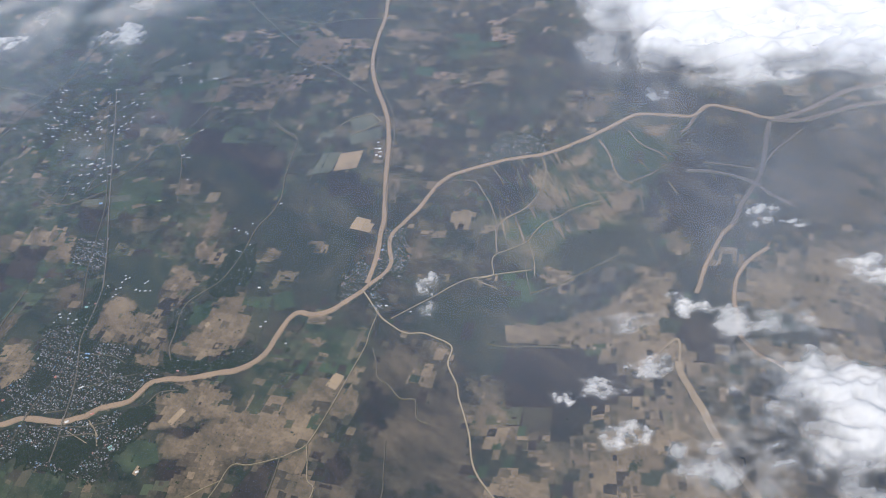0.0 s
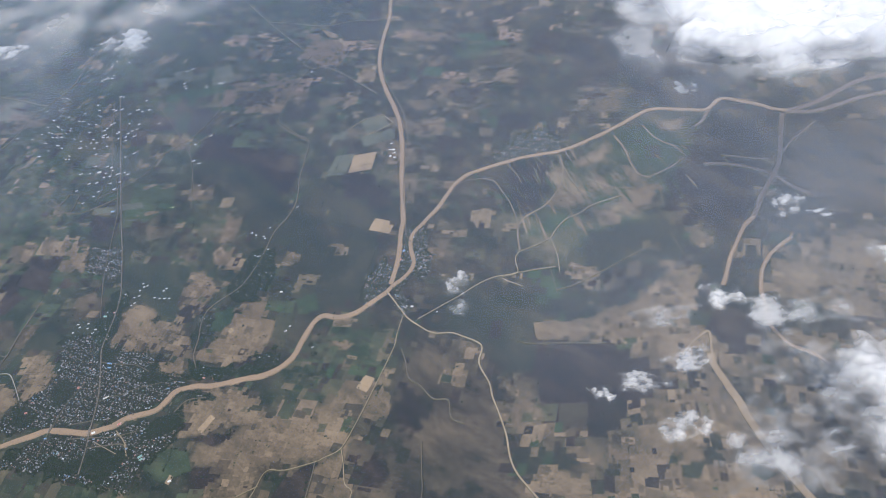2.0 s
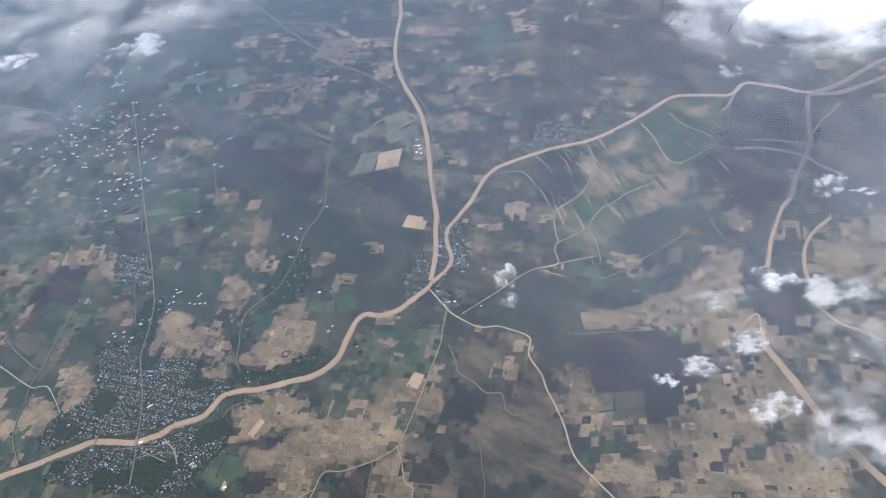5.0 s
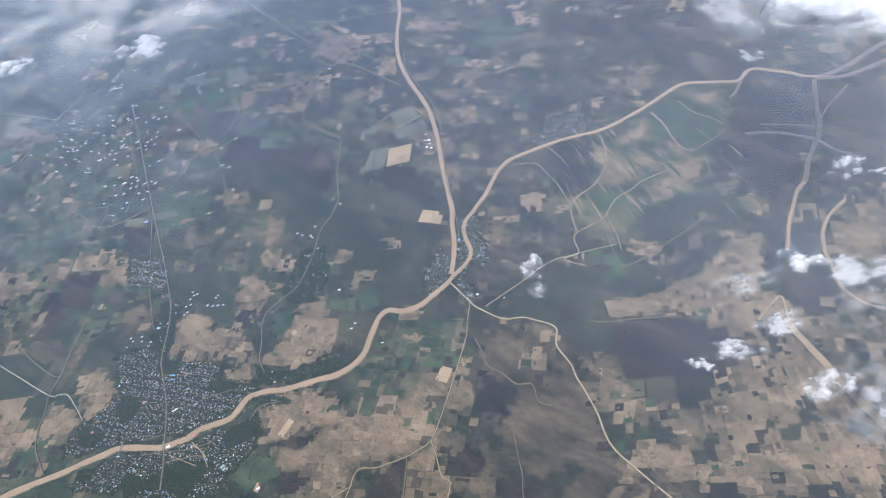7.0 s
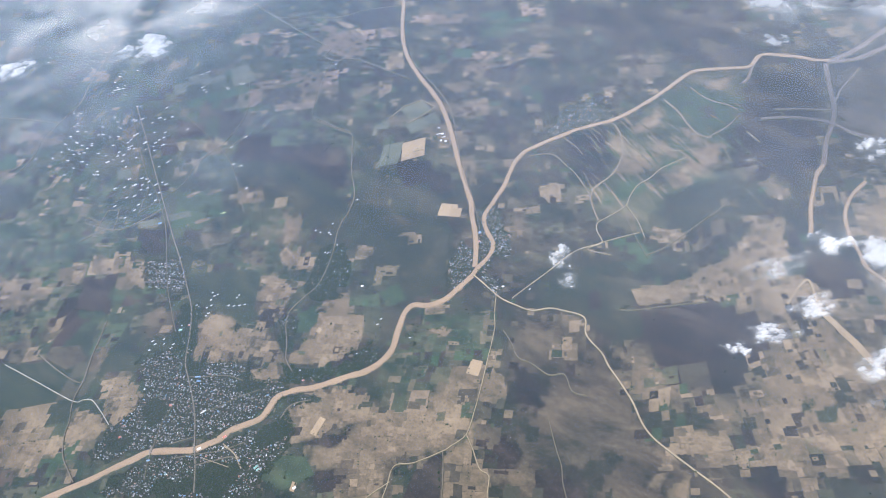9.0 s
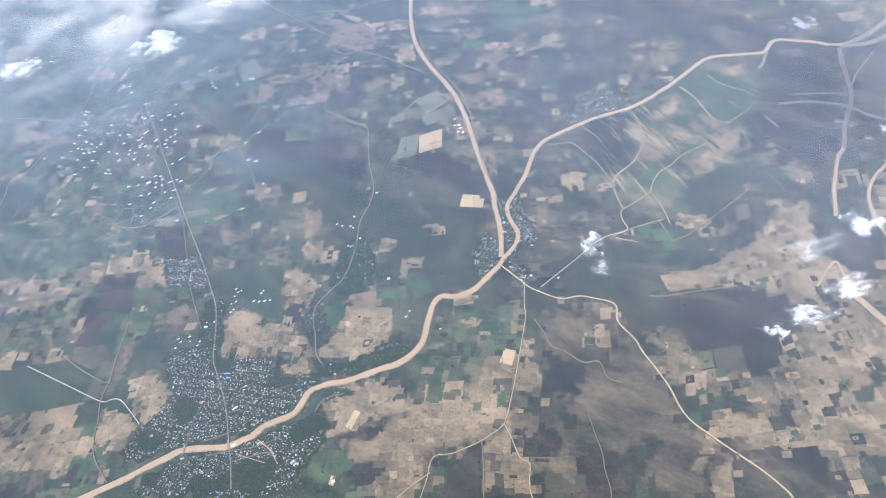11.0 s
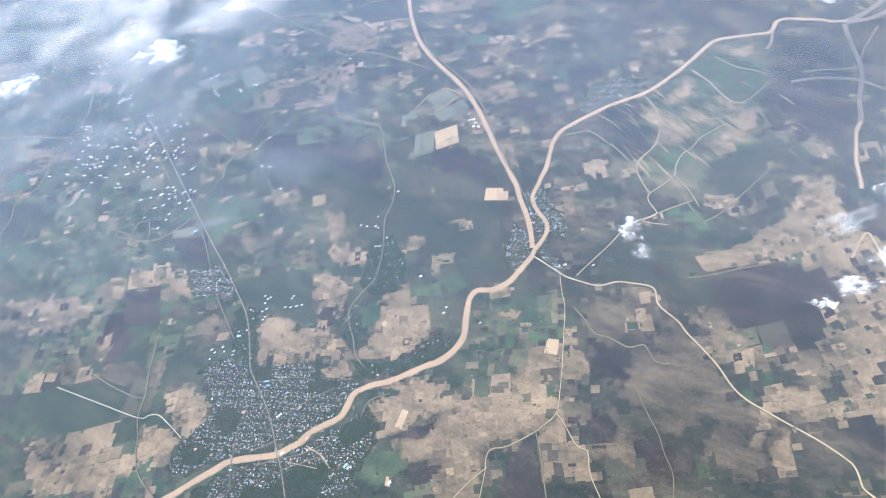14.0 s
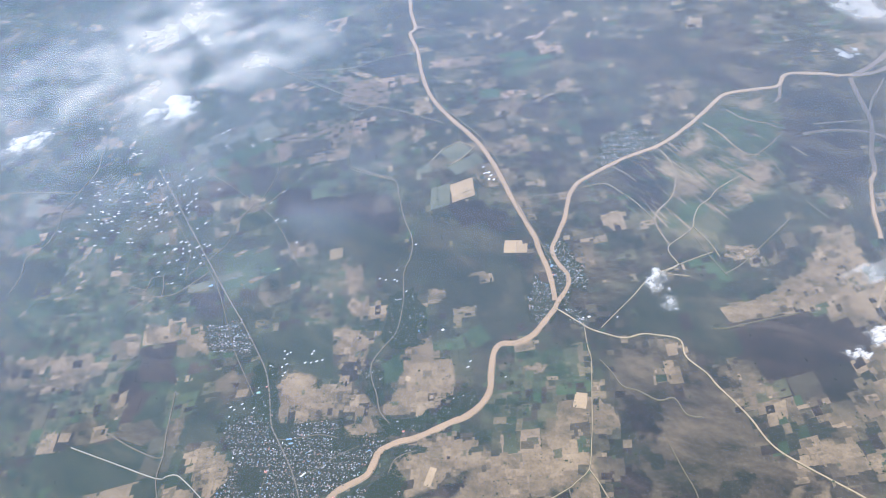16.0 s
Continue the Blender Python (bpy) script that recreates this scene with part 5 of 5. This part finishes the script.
ribbon("dirt_road", "gravel", 2.2, [(-973, 1001), (-979, 965), (-988, 919), (-993, 874), (-1004, 832), (-1002, 794), (-1005, 764), (-999, 727), (-984, 698), (-971, 675)])
ribbon("dirt_road", "gravel", 2.0, [(-1096, 958), (-1052, 912), (-1006, 872), (-991, 871)])
ribbon("dirt_track", "sandroad", 1.7, [(-269, 874), (-281, 826), (-286, 797), (-308, 740), (-327, 691), (-343, 654), (-361, 618), (-387, 604), (-399, 599), (-443, 590), (-472, 591), (-487, 559), (-504, 525)])
ribbon("dirt_track", "sandroad", 2.0, [(-361, 618), (-356, 594), (-351, 559), (-340, 546), (-348, 513), (-347, 471)])
ribbon("dirt_track", "gravel", 2.0, [(-399, 599), (-403, 567), (-417, 493)])
ribbon("dirt_track", "sandroad", 1.6, [(-481, 568), (-511, 554), (-540, 537)])
ribbon("dirt_track", "gravel", 1.4, [(-239, 617), (-239, 568), (-238, 539), (-242, 513), (-244, 479), (-258, 446)])
ribbon("dirt_track", "gravel", 1.8, [(-273, 792), (-265, 763), (-260, 733), (-242, 717), (-221, 690), (-198, 685), (-194, 653), (-176, 641)])
ribbon("levee", "sandroad", 2.0, [(-402, 1427), (-370, 1455), (-329, 1463), (-305, 1428), (-337, 1405), (-372, 1390)])
ribbon("levee", "gravel", 2.2, [(-1072, 1294), (-1067, 1308), (-1036, 1282), (-1025, 1317), (-1001, 1311), (-1000, 1272), (-1005, 1249), (-1072, 1292)])
ribbon("dirt_track", "gravel", 1.6, [(-8, 884), (33, 895), (96, 928), (162, 962)])
ribbon("dirt_track", "gravel", 1.6, [(-13, 984), (-12, 930), (-7, 876)])
ribbon("dirt_track", "gravel", 1.2, [(-84, 784), (-59, 776), (-9, 771), (54, 763)])
ribbon("village_road", "gravel", 2.0, [(-774, 661), (-748, 662), (-721, 663), (-709, 656)])
ribbon("village_road", "sandroad", 2.4, [(-732, 683), (-716, 668), (-703, 639)])
ribbon("street", "gravel", 1.4, [(-822, 708), (-803, 710), (-780, 712)])
ribbon("street", "sandroad", 1.4, [(-765, 670), (-744, 658), (-722, 645)])
ribbon("street", "sandroad", 2.0, [(-734, 688), (-722, 675), (-708, 657)])
ribbon("street", "gravel", 1.4, [(-815, 681), (-779, 680), (-737, 677), (-699, 683)])
ribbon("street", "gravel", 1.4, [(-855, 653), (-854, 681), (-851, 698), (-848, 710), (-844, 732), (-837, 756), (-821, 788)])
ribbon("street", "gravel", 1.6, [(-777, 756), (-749, 758), (-716, 769), (-678, 775)])
ribbon("street", "gravel", 1.6, [(-804, 832), (-775, 825), (-737, 818), (-708, 801)])
ribbon("village_road", "gravel", 1.8, [(-643, 713), (-631, 730), (-617, 735), (-594, 735)])
patchwork(-12.0, 95.0, 0.5, 0.12, 11, 80)
patchwork(-9.0, 42.0, 0.62, 0.2, 12, 180)
parcels()
# ---- plan: the fields that stand out: soil, centre, size, turn, skew ----
field("sand", -367, 1301, 50, 57, 4, 13)
field("pondgreen", -415, 1301, 42, 68, -2, 17)
field("pondgreen", -442, 1410, 68, 68, -18, -5)
field("pondgreen", -346, 1433, 55, 51, 15, -3)
field("pondgreen", -337, 1381, 72, 38, 15, 0)
field("sand", -317, 1096, 44, 33, -23, -1)
field("tan", -378, 1641, 51, 57, -18, -10)
field("tan", -408, 1554, 31, 50, -25, -6)
field("darksoil", -482, 1777, 37, 73, 19, -31)
field("pink", -739, 1889, 54, 41, -5, -10)
field("sand", -711, 769, 21, 10, -17, 0)
field("sand", -330, 732, 20, 28, -31, -2)
field("sand", -578, 873, 9, 9, -41, -1)
field("sand", -584, 685, 11, 31, -37, -2)
field("sand", -623, 592, 8, 14, -31, -3)
field("green", -1321, 1572, 57, 44, -5, -14)
field("pink", -1298, 1518, 27, 26, -8, -1)
field("darksoil", -764, 1520, 60, 58, 9, 10)
field("tan", -754, 1737, 45, 62, 10, -3)
field("pondgreen", -868, 1749, 127, 63, 9, -14)
field("green", -823, 1659, 214, 38, 7, -16)
field("pink", -735, 1905, 37, 22, 35, -10)
field("tan", -896, 2032, 105, 29, -12, -28)
field("tan", -1144, 1885, 39, 29, 14, -6)
field("tan", -1139, 1864, 43, 27, -10, -7)
field("tan", -653, 1892, 31, 63, 11, -44)
field("lime", -768, 1231, 24, 4, 16, -2)
field("pondgreen", -892, 1249, 105, 20, 2, -9)
field("pink", -50, 1569, 30, 37, -5, 15)
field("pink", -36, 1809, 47, 33, -5, 16)
field("pink", -19, 1732, 60, 51, -25, -14)
field("pink", 26, 1845, 28, 35, -20, 2)
field("pink", 93, 1741, 34, 24, 5, 3)
field("green", -112, 1733, 69, 66, -13, -18)
field("green", -62, 1682, 63, 63, -12, 9)
field("brown", -189, 1537, 85, 34, -11, -4)
field("tan", -128, 1866, 44, 25, -1, -0)
field("tan", -282, 1808, 61, 40, -3, -2)
field("pink", -404, 1785, 71, 60, -2, -26)
field("brown", -493, 1769, 116, 133, 67, 22)
field("tan", -465, 1832, 56, 47, -35, -88)
field("brown", -588, 1604, 45, 59, -11, -15)
field("brown", -627, 1680, 43, 67, 5, -6)
field("brown", -644, 1573, 53, 61, 2, -7)
field("tan", -406, 1540, 31, 53, 16, 26)
field("darksoil", -767, 1521, 49, 57, 27, 21)
field("darksoil", -396, 1851, 103, 88, -14, -18)
field("pink", -416, 1783, 50, 46, -14, -17)
field("brown", -535, 1867, 93, 63, -29, -203)
field("pondgreen", -759, 1756, 46, 43, 12, -2)
field("pondgreen", -750, 1713, 57, 47, 5, -6)
field("brown", -717, 1620, 33, 73, -9, -12)
field("darksoil", -649, 1602, 96, 66, -12, -15)
field("pink", -523, 1631, 57, 60, -2, 15)
field("darksoil", -522, 1532, 80, 62, 22, 8)
field("pink", -290, 1809, 57, 35, -12, -1)
field("brown", -221, 1779, 107, 63, -21, 12)
field("brown", -199, 1657, 63, 53, -15, 2)
field("pink", -166, 1583, 63, 36, -27, -4)
field("brown", -163, 1543, 101, 17, -16, 4)
field("darksoil", -147, 1496, 45, 58, -24, -10)
field("green", -215, 1615, 48, 36, -23, -4)
field("brown", -584, 1647, 76, 44, -16, -8)
field("pondgreen", -1315, 1700, 56, 83, -21, -33)
field("brown", -1280, 1662, 62, 53, -8, 6)
field("green", -1315, 1590, 33, 32, -21, -17)
field("pink", -1193, 1504, 33, 37, -25, -14)
field("pondgreen", -1009, 1434, 34, 30, -7, -9)
field("darksoil", -770, 1528, 59, 80, -3, -5)
patchwork(-14.0, 24.0, 0.42, 0.90, 13, 0, 2200.0)
patchwork(-10.0, 13.0, 0.10, 0.96, 14, 0, 1400.0)
hedges()
strips()

settlement("town", [(-893, 894), (-853, 895), (-813, 894), (-798, 864), (-709, 835), (-700, 799), (-650, 783), (-637, 768), (-668, 740), (-705, 720), (-742, 711), (-778, 710), (-832, 710), (-876, 709), (-912, 706), (-943, 705), (-949, 727), (-927, 764), (-906, 777), (-884, 797), (-874, 814), (-886, 847)])
settlement("town", [(-901, 662), (-867, 683), (-814, 684), (-770, 683), (-725, 691), (-671, 705), (-642, 721), (-626, 694), (-643, 655), (-662, 641), (-679, 611), (-682, 577), (-926, 646)])
settlement("town", [(-914, 1133), (-884, 1129), (-851, 1123), (-827, 1040), (-854, 1037), (-907, 1072)])
settlement("village", [(-834, 995), (-793, 986), (-800, 874), (-834, 887)])
settlement("village", [(-565, 1066), (-522, 1063), (-521, 989), (-546, 937), (-586, 946), (-601, 979)])
settlement("town", [(-315, 1007), (-291, 981), (-310, 904), (-335, 887), (-351, 920)])
settlement("town", [(-270, 1082), (-236, 1084), (-227, 1047), (-231, 1001), (-275, 931), (-294, 939), (-277, 991)])
settlement("town", [(-236, 1019), (-215, 1002), (-235, 943), (-256, 959)])
settlement("town", [(-284, 935), (-266, 899), (-260, 870), (-278, 864), (-288, 908)])
settlement("town", [(-89, 1261), (-39, 1330), (24, 1331), (56, 1260), (-21, 1248), (-85, 1239)])
settlement("village", [(-637, 815), (-574, 792), (-516, 794), (-511, 775), (-596, 772), (-633, 777)])
settlement("village", [(-523, 808), (-473, 813), (-476, 785), (-519, 783)])
settlement("village", [(-651, 918), (-612, 910), (-623, 870), (-646, 872)])
settlement("village", [(-636, 758), (-584, 740), (-594, 733), (-623, 727)])
settlement("town", [(-260, 1024), (-228, 1020), (-225, 962), (-250, 958)])
clump(-725, 918, 9, 70)
clump(-830, 969, 11, 120)
clump(-680, 813, 4, 16)
clump(-420, 801, 7, 30)
clump(-1047, 1094, 9, 50)
clump(-430, 824, 5, 20)
clump(-73, 786, 5, 24)
clump(120, 557, 9, 40)
clump(-108, 637, 4, 14)
clump(-67, 492, 3, 10)
clump(-492, 823, 9, 60)
clump(-523, 812, 10, 70)
clump(-604, 858, 4, 16)
clump(-641, 873, 8, 60)
clump(-1201, 1500, 8, 26)
clump(-839, 1810, 7, 20)
clump(-673, 680, 4, 14)
clump(-552, 987, 14, 110)
clump(-557, 1031, 12, 90)
clump(-530, 993, 9, 60)
clump(-580, 969, 9, 60)
clump(-1207, 1454, 9, 24)
tree_row([(-846, 1113), (-822, 1025), (-812, 980), (-808, 927), (-809, 866)], 2.5, 4, 0)
tree_row([(-855, 1109), (-833, 1022), (-821, 977), (-820, 931), (-819, 869)], 2.5, 4, 1)
tree_row([(-976, 1543), (-936, 1404), (-901, 1298), (-868, 1184), (-846, 1113)], 2.0, 5, 2)
tree_row([(-539, 1102), (-551, 1045), (-579, 984), (-605, 953), (-627, 929), (-636, 899), (-637, 863), (-637, 824)], 2.5, 4, 3)
tree_row([(-633, 777), (-596, 775), (-558, 775), (-525, 777), (-495, 784), (-477, 797)], 2.0, 3, 4)
tree_row([(-327, 982), (-336, 935), (-350, 906), (-370, 887)], 2.0, 4, 5)
tree_row([(-993, 996), (-985, 942), (-989, 884), (-999, 836), (-999, 793), (-1002, 763), (-994, 721), (-980, 692)], 2.0, 5, 6)
tree_row([(-1074, 1232), (-1023, 1253), (-993, 1249)], 2.0, 4, 7)
tree_row([(-1332, 1393), (-1311, 1456), (-1305, 1505)], 2.0, 5, 8)
tree_row([(-632, 757), (-653, 740), (-667, 721), (-680, 710)], 2.0, 4, 9)
tree_row([(-272, 881), (-283, 827), (-288, 798)], 2.0, 6, 10)
tree_row([(29, 1253), (97, 1271), (179, 1315), (226, 1336)], 2.0, 5, 11)
tree_row([(-182, 1181), (-210, 1140), (-235, 1100)], 1.6, 5, 12)
tree_row([(-285, 1105), (-287, 1158), (-289, 1231)], 1.6, 5, 13)
tree_row([(-628, 806), (-648, 867), (-653, 906)], 2.0, 5, 14)
tree_row([(-923, 1137), (-934, 1111), (-977, 1099), (-974, 1042), (-979, 990)], 2.4, 4, 15)
build_houses()
gx = np.concatenate([t[0] for t in GROVES])
gy = np.concatenate([t[1] for t in GROVES])
gx, gy = clear_of_lines(np.stack([gx, gy], 1), 0.7).T
trees_at("grove", "dark green trees among the houses", gx, gy, np.random.default_rng(3).uniform(0.6, 1.4, len(gx)), 3)
sheds([(-1201, 1553), (-1183, 1570), (-1179, 1599), (-1172, 1626), (-1152, 1597), (-1156, 1568), (-1159, 1530), (-1139, 1496), (-1148, 1550), (-1110, 1569), (-1099, 1607), (-1094, 1637), (-1053, 1622), (-1047, 1582), (-1053, 1551), (-1036, 1505), (-1021, 1504), (-1020, 1481), (-1022, 1387), (-1000, 1384), (-979, 1384), (-990, 1347), (-972, 1347), (-1077, 1464), (-1072, 1450), (-1107, 1499), (-1124, 1547), (-1059, 1489), (-1087, 1532), (-1013, 1529), (-1012, 1558), (-999, 1520), (-969, 1508), (-976, 1532), (-957, 1566), (-949, 1524), (-952, 1511), (-930, 1538), (-930, 1557), (-968, 1608)])
sheds([(-951, 1622), (-937, 1611), (-910, 1441), (-929, 1431), (-905, 1363), (-960, 1378), (-979, 1386), (-964, 1402), (-960, 1363), (-959, 1314), (-965, 1299), (-917, 1339), (-923, 1316), (-877, 1549), (-1184, 1726), (-1163, 1718), (-1172, 1668), (-1165, 1677), (-1019, 1639), (-1090, 1792), (-1080, 1792), (-1068, 1791), (-1094, 1784), (-1069, 1668), (-1087, 1867), (-1086, 1853), (-1316, 2039), (-1292, 2032), (-1185, 1971), (-1177, 1964), (-859, 1775), (-844, 1781), (-853, 1715), (-848, 1702), (-842, 1690), (-790, 1690), (-787, 1681), (-755, 1694), (-748, 1689), (-1007, 1691)])
sheds([(-756, 1381), (-740, 1370), (-723, 1291), (-733, 1470), (-764, 1444)])
sheds([(-775, 1013), (-771, 1004), (-765, 1006), (-777, 996), (-783, 979), (-775, 982), (-779, 965), (-784, 960), (-724, 993), (-728, 988), (-732, 969), (-722, 968), (-712, 967), (-742, 973), (-803, 990), (-877, 927), (-872, 919), (-857, 926), (-855, 915), (-881, 908), (-838, 910), (-841, 902), (-579, 1119), (-569, 1111), (-553, 1105), (-549, 1099), (-544, 1128), (-538, 1067), (-562, 1054), (-557, 1051), (-477, 858), (-470, 868), (-425, 816), (-306, 1352), (-309, 1331), (-300, 1318), (-494, 1181), (-517, 1686), (-213, 864)])
# larger buildings of the town and along the roads
hall("blue", -786, 827, 4.2, 1.1, -12)
hall("blue", -784, 818, 3.2, 1.0, -12)
hall("red", -828, 781, 2.2, 1.5, -15)
hall("red", -732, 700, 2.8, 1.6, 20)
hall("red", -606, 775, 1.8, 1.2, 0)
hall("green", -680, 636, 3.4, 1.4, 35)
hall("white", -772, 688, 2.8, 1.6, 15)
hall("white", -771, 755, 4.5, 0.9, 25)
hall("red", -907, 740, 2.0, 1.4, 10)
hall("green", -677, 631, 2.4, 1.2, 35)
hall("blue", -853, 686, 2.2, 1.0, 0)
hall("blue", -903, 1239, 3.4, 1.6, 10)
hall("white", -301, 1329, 2.6, 1.6, 0)
hall("white", -298, 1302, 2.2, 1.4, 0)
hall("white", -621, 589, 2.4, 1.4, 20)
hall("green", -828, 939, 3.0, 1.6, -10)
hall("red", -813, 946, 1.4, 1.2, 0)
hall("white", -256, 882, 2.0, 1.0, 0)
hall("white", -497, 951, 2.2, 1.2, 0)
hall("blue", -273, 1020, 2.4, 1.4, 40)
hall("red", -278, 998, 1.6, 1.1, 40)
hall("white", -307, 1308, 2.4, 1.4, 0)
lone_trees()
bridge(-780.4, 691, -86, 17, 2.6, "concrete road bridge over the muddy river")
bridge(-851.5, 703.5, -99, 15, 1.8, "narrow grey bridge over the muddy river")
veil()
LOW = "small white cumulus cloud with frayed edges"
BIG = "large bright white cumulus cloud bank"
HIGH = "thin white wisp of torn cloud"
cloud(-167, 822, 108, 30, 38, 14, 0.82, lumps=2.4, full=0.7, layers=2, label=LOW)
cloud(-165, 775, 108, 22, 20, 6, 0.35, label=HIGH)
cloud(78, 612, 100, 46, 26, 12, 0.9, turn=-15, lumps=2.4, full=0.7, layers=2, label=LOW)
cloud(22, 598, 100, 28, 17, 9, 0.9, turn=-10, lumps=2.4, full=0.7, layers=2, label=LOW)
cloud(-915, 1656, 150, 90, 58, 26, 0.85, layers=2, label=LOW)
cloud(-1285, 1760, 120, 75, 52, 26, 0.85, layers=2, label=LOW)
cloud(356, 900, 120, 34, 38, 14, 0.9, lumps=2.2, full=0.75, layers=2, label=LOW)
cloud(400, 880, 120, 30, 16, 8, 0.5, label=HIGH)
cloud(215, 732, 116, 46, 32, 14, 0.95, lumps=2.2, full=0.75, layers=2, label=LOW)
cloud(275, 700, 116, 60, 34, 10, 0.6, full=0.8, layers=1, label=LOW)
cloud(475, 770, 122, 70, 40, 20, 0.97, layers=2, label=LOW)
cloud(74, 418, 300, 34, 25, 14, 0.95, full=0.75, layers=2, label=LOW)
cloud(195, 950, 330, 22, 24, 12, 0.6, label=HIGH)
cloud(258, 888, 486, 150, 111, 50, mist="cloud_large", lumps=1.7, full=1.6, layers=2, label=BIG)
cloud(289, 782, 486, 140, 80, 42, mist="cloud_large", lumps=1.9, full=1.4, layers=2, label=BIG)
cloud(452, 791, 486, 162, 125, 50, mist="cloud_large", lumps=1.7, full=1.6, layers=2, label=BIG)
cloud(121, 815, 490, 60, 85, 7, 0.4, layers=1, mist="cloud_large", full=0.9, label=HIGH)
cloud(340, 435, 280, 118, 92, 32, 0.96, mist="cloud_large", lumps=2.4, full=1.1, layers=2, label=BIG)
cloud(345, 325, 280, 110, 75, 28, 0.8, mist="cloud_large", lumps=2.6, full=0.9, layers=2, label=BIG)
cloud(150, 395, 270, 66, 48, 8, 0.55, full=0.6, lumps=2.6, layers=1, label=HIGH)
cloud(150, 640, 110, 40, 24, 6, 0.5, full=0.95, layers=1, label=HIGH)
cloud(130, 720, 110, 60, 26, 6, 0.3, full=0.9, layers=1, label=HIGH)
cloud(329, 694, 112, 75, 40, 6, 0.30, full=0.85, lumps=2.6, layers=1, label=HIGH)
cloud(314, 612, 112, 60, 45, 6, 0.22, full=0.85, lumps=2.6, layers=1, label=HIGH)
cloud(236, 532, 112, 60, 40, 6, 0.22, full=0.85, lumps=2.6, layers=1, label=HIGH)
cloud(255, 470, 112, 60, 45, 6, 0.25, full=0.85, lumps=2.6, layers=1, label=HIGH)
cloud(186, 471, 112, 50, 36, 6, 0.18, full=0.85, lumps=2.6, layers=1, label=HIGH)
cloud(135, 636, 112, 30, 22, 6, 0.40, full=0.85, lumps=2.6, layers=1, label=HIGH)
cloud(252, 470, 270, 46, 34, 6, 0.45, full=0.5, lumps=2.6, layers=1, label=HIGH)
cloud(225, 405, 270, 44, 30, 6, 0.4, full=0.5, lumps=2.6, layers=1, label=HIGH)
cloud(215, 525, 230, 40, 28, 6, 0.32, full=0.5, lumps=2.8, layers=1, label=HIGH)
cloud(259, 650, 112, 50, 26, 6, 0.18, full=0.85, lumps=2.6, layers=1, label=HIGH)
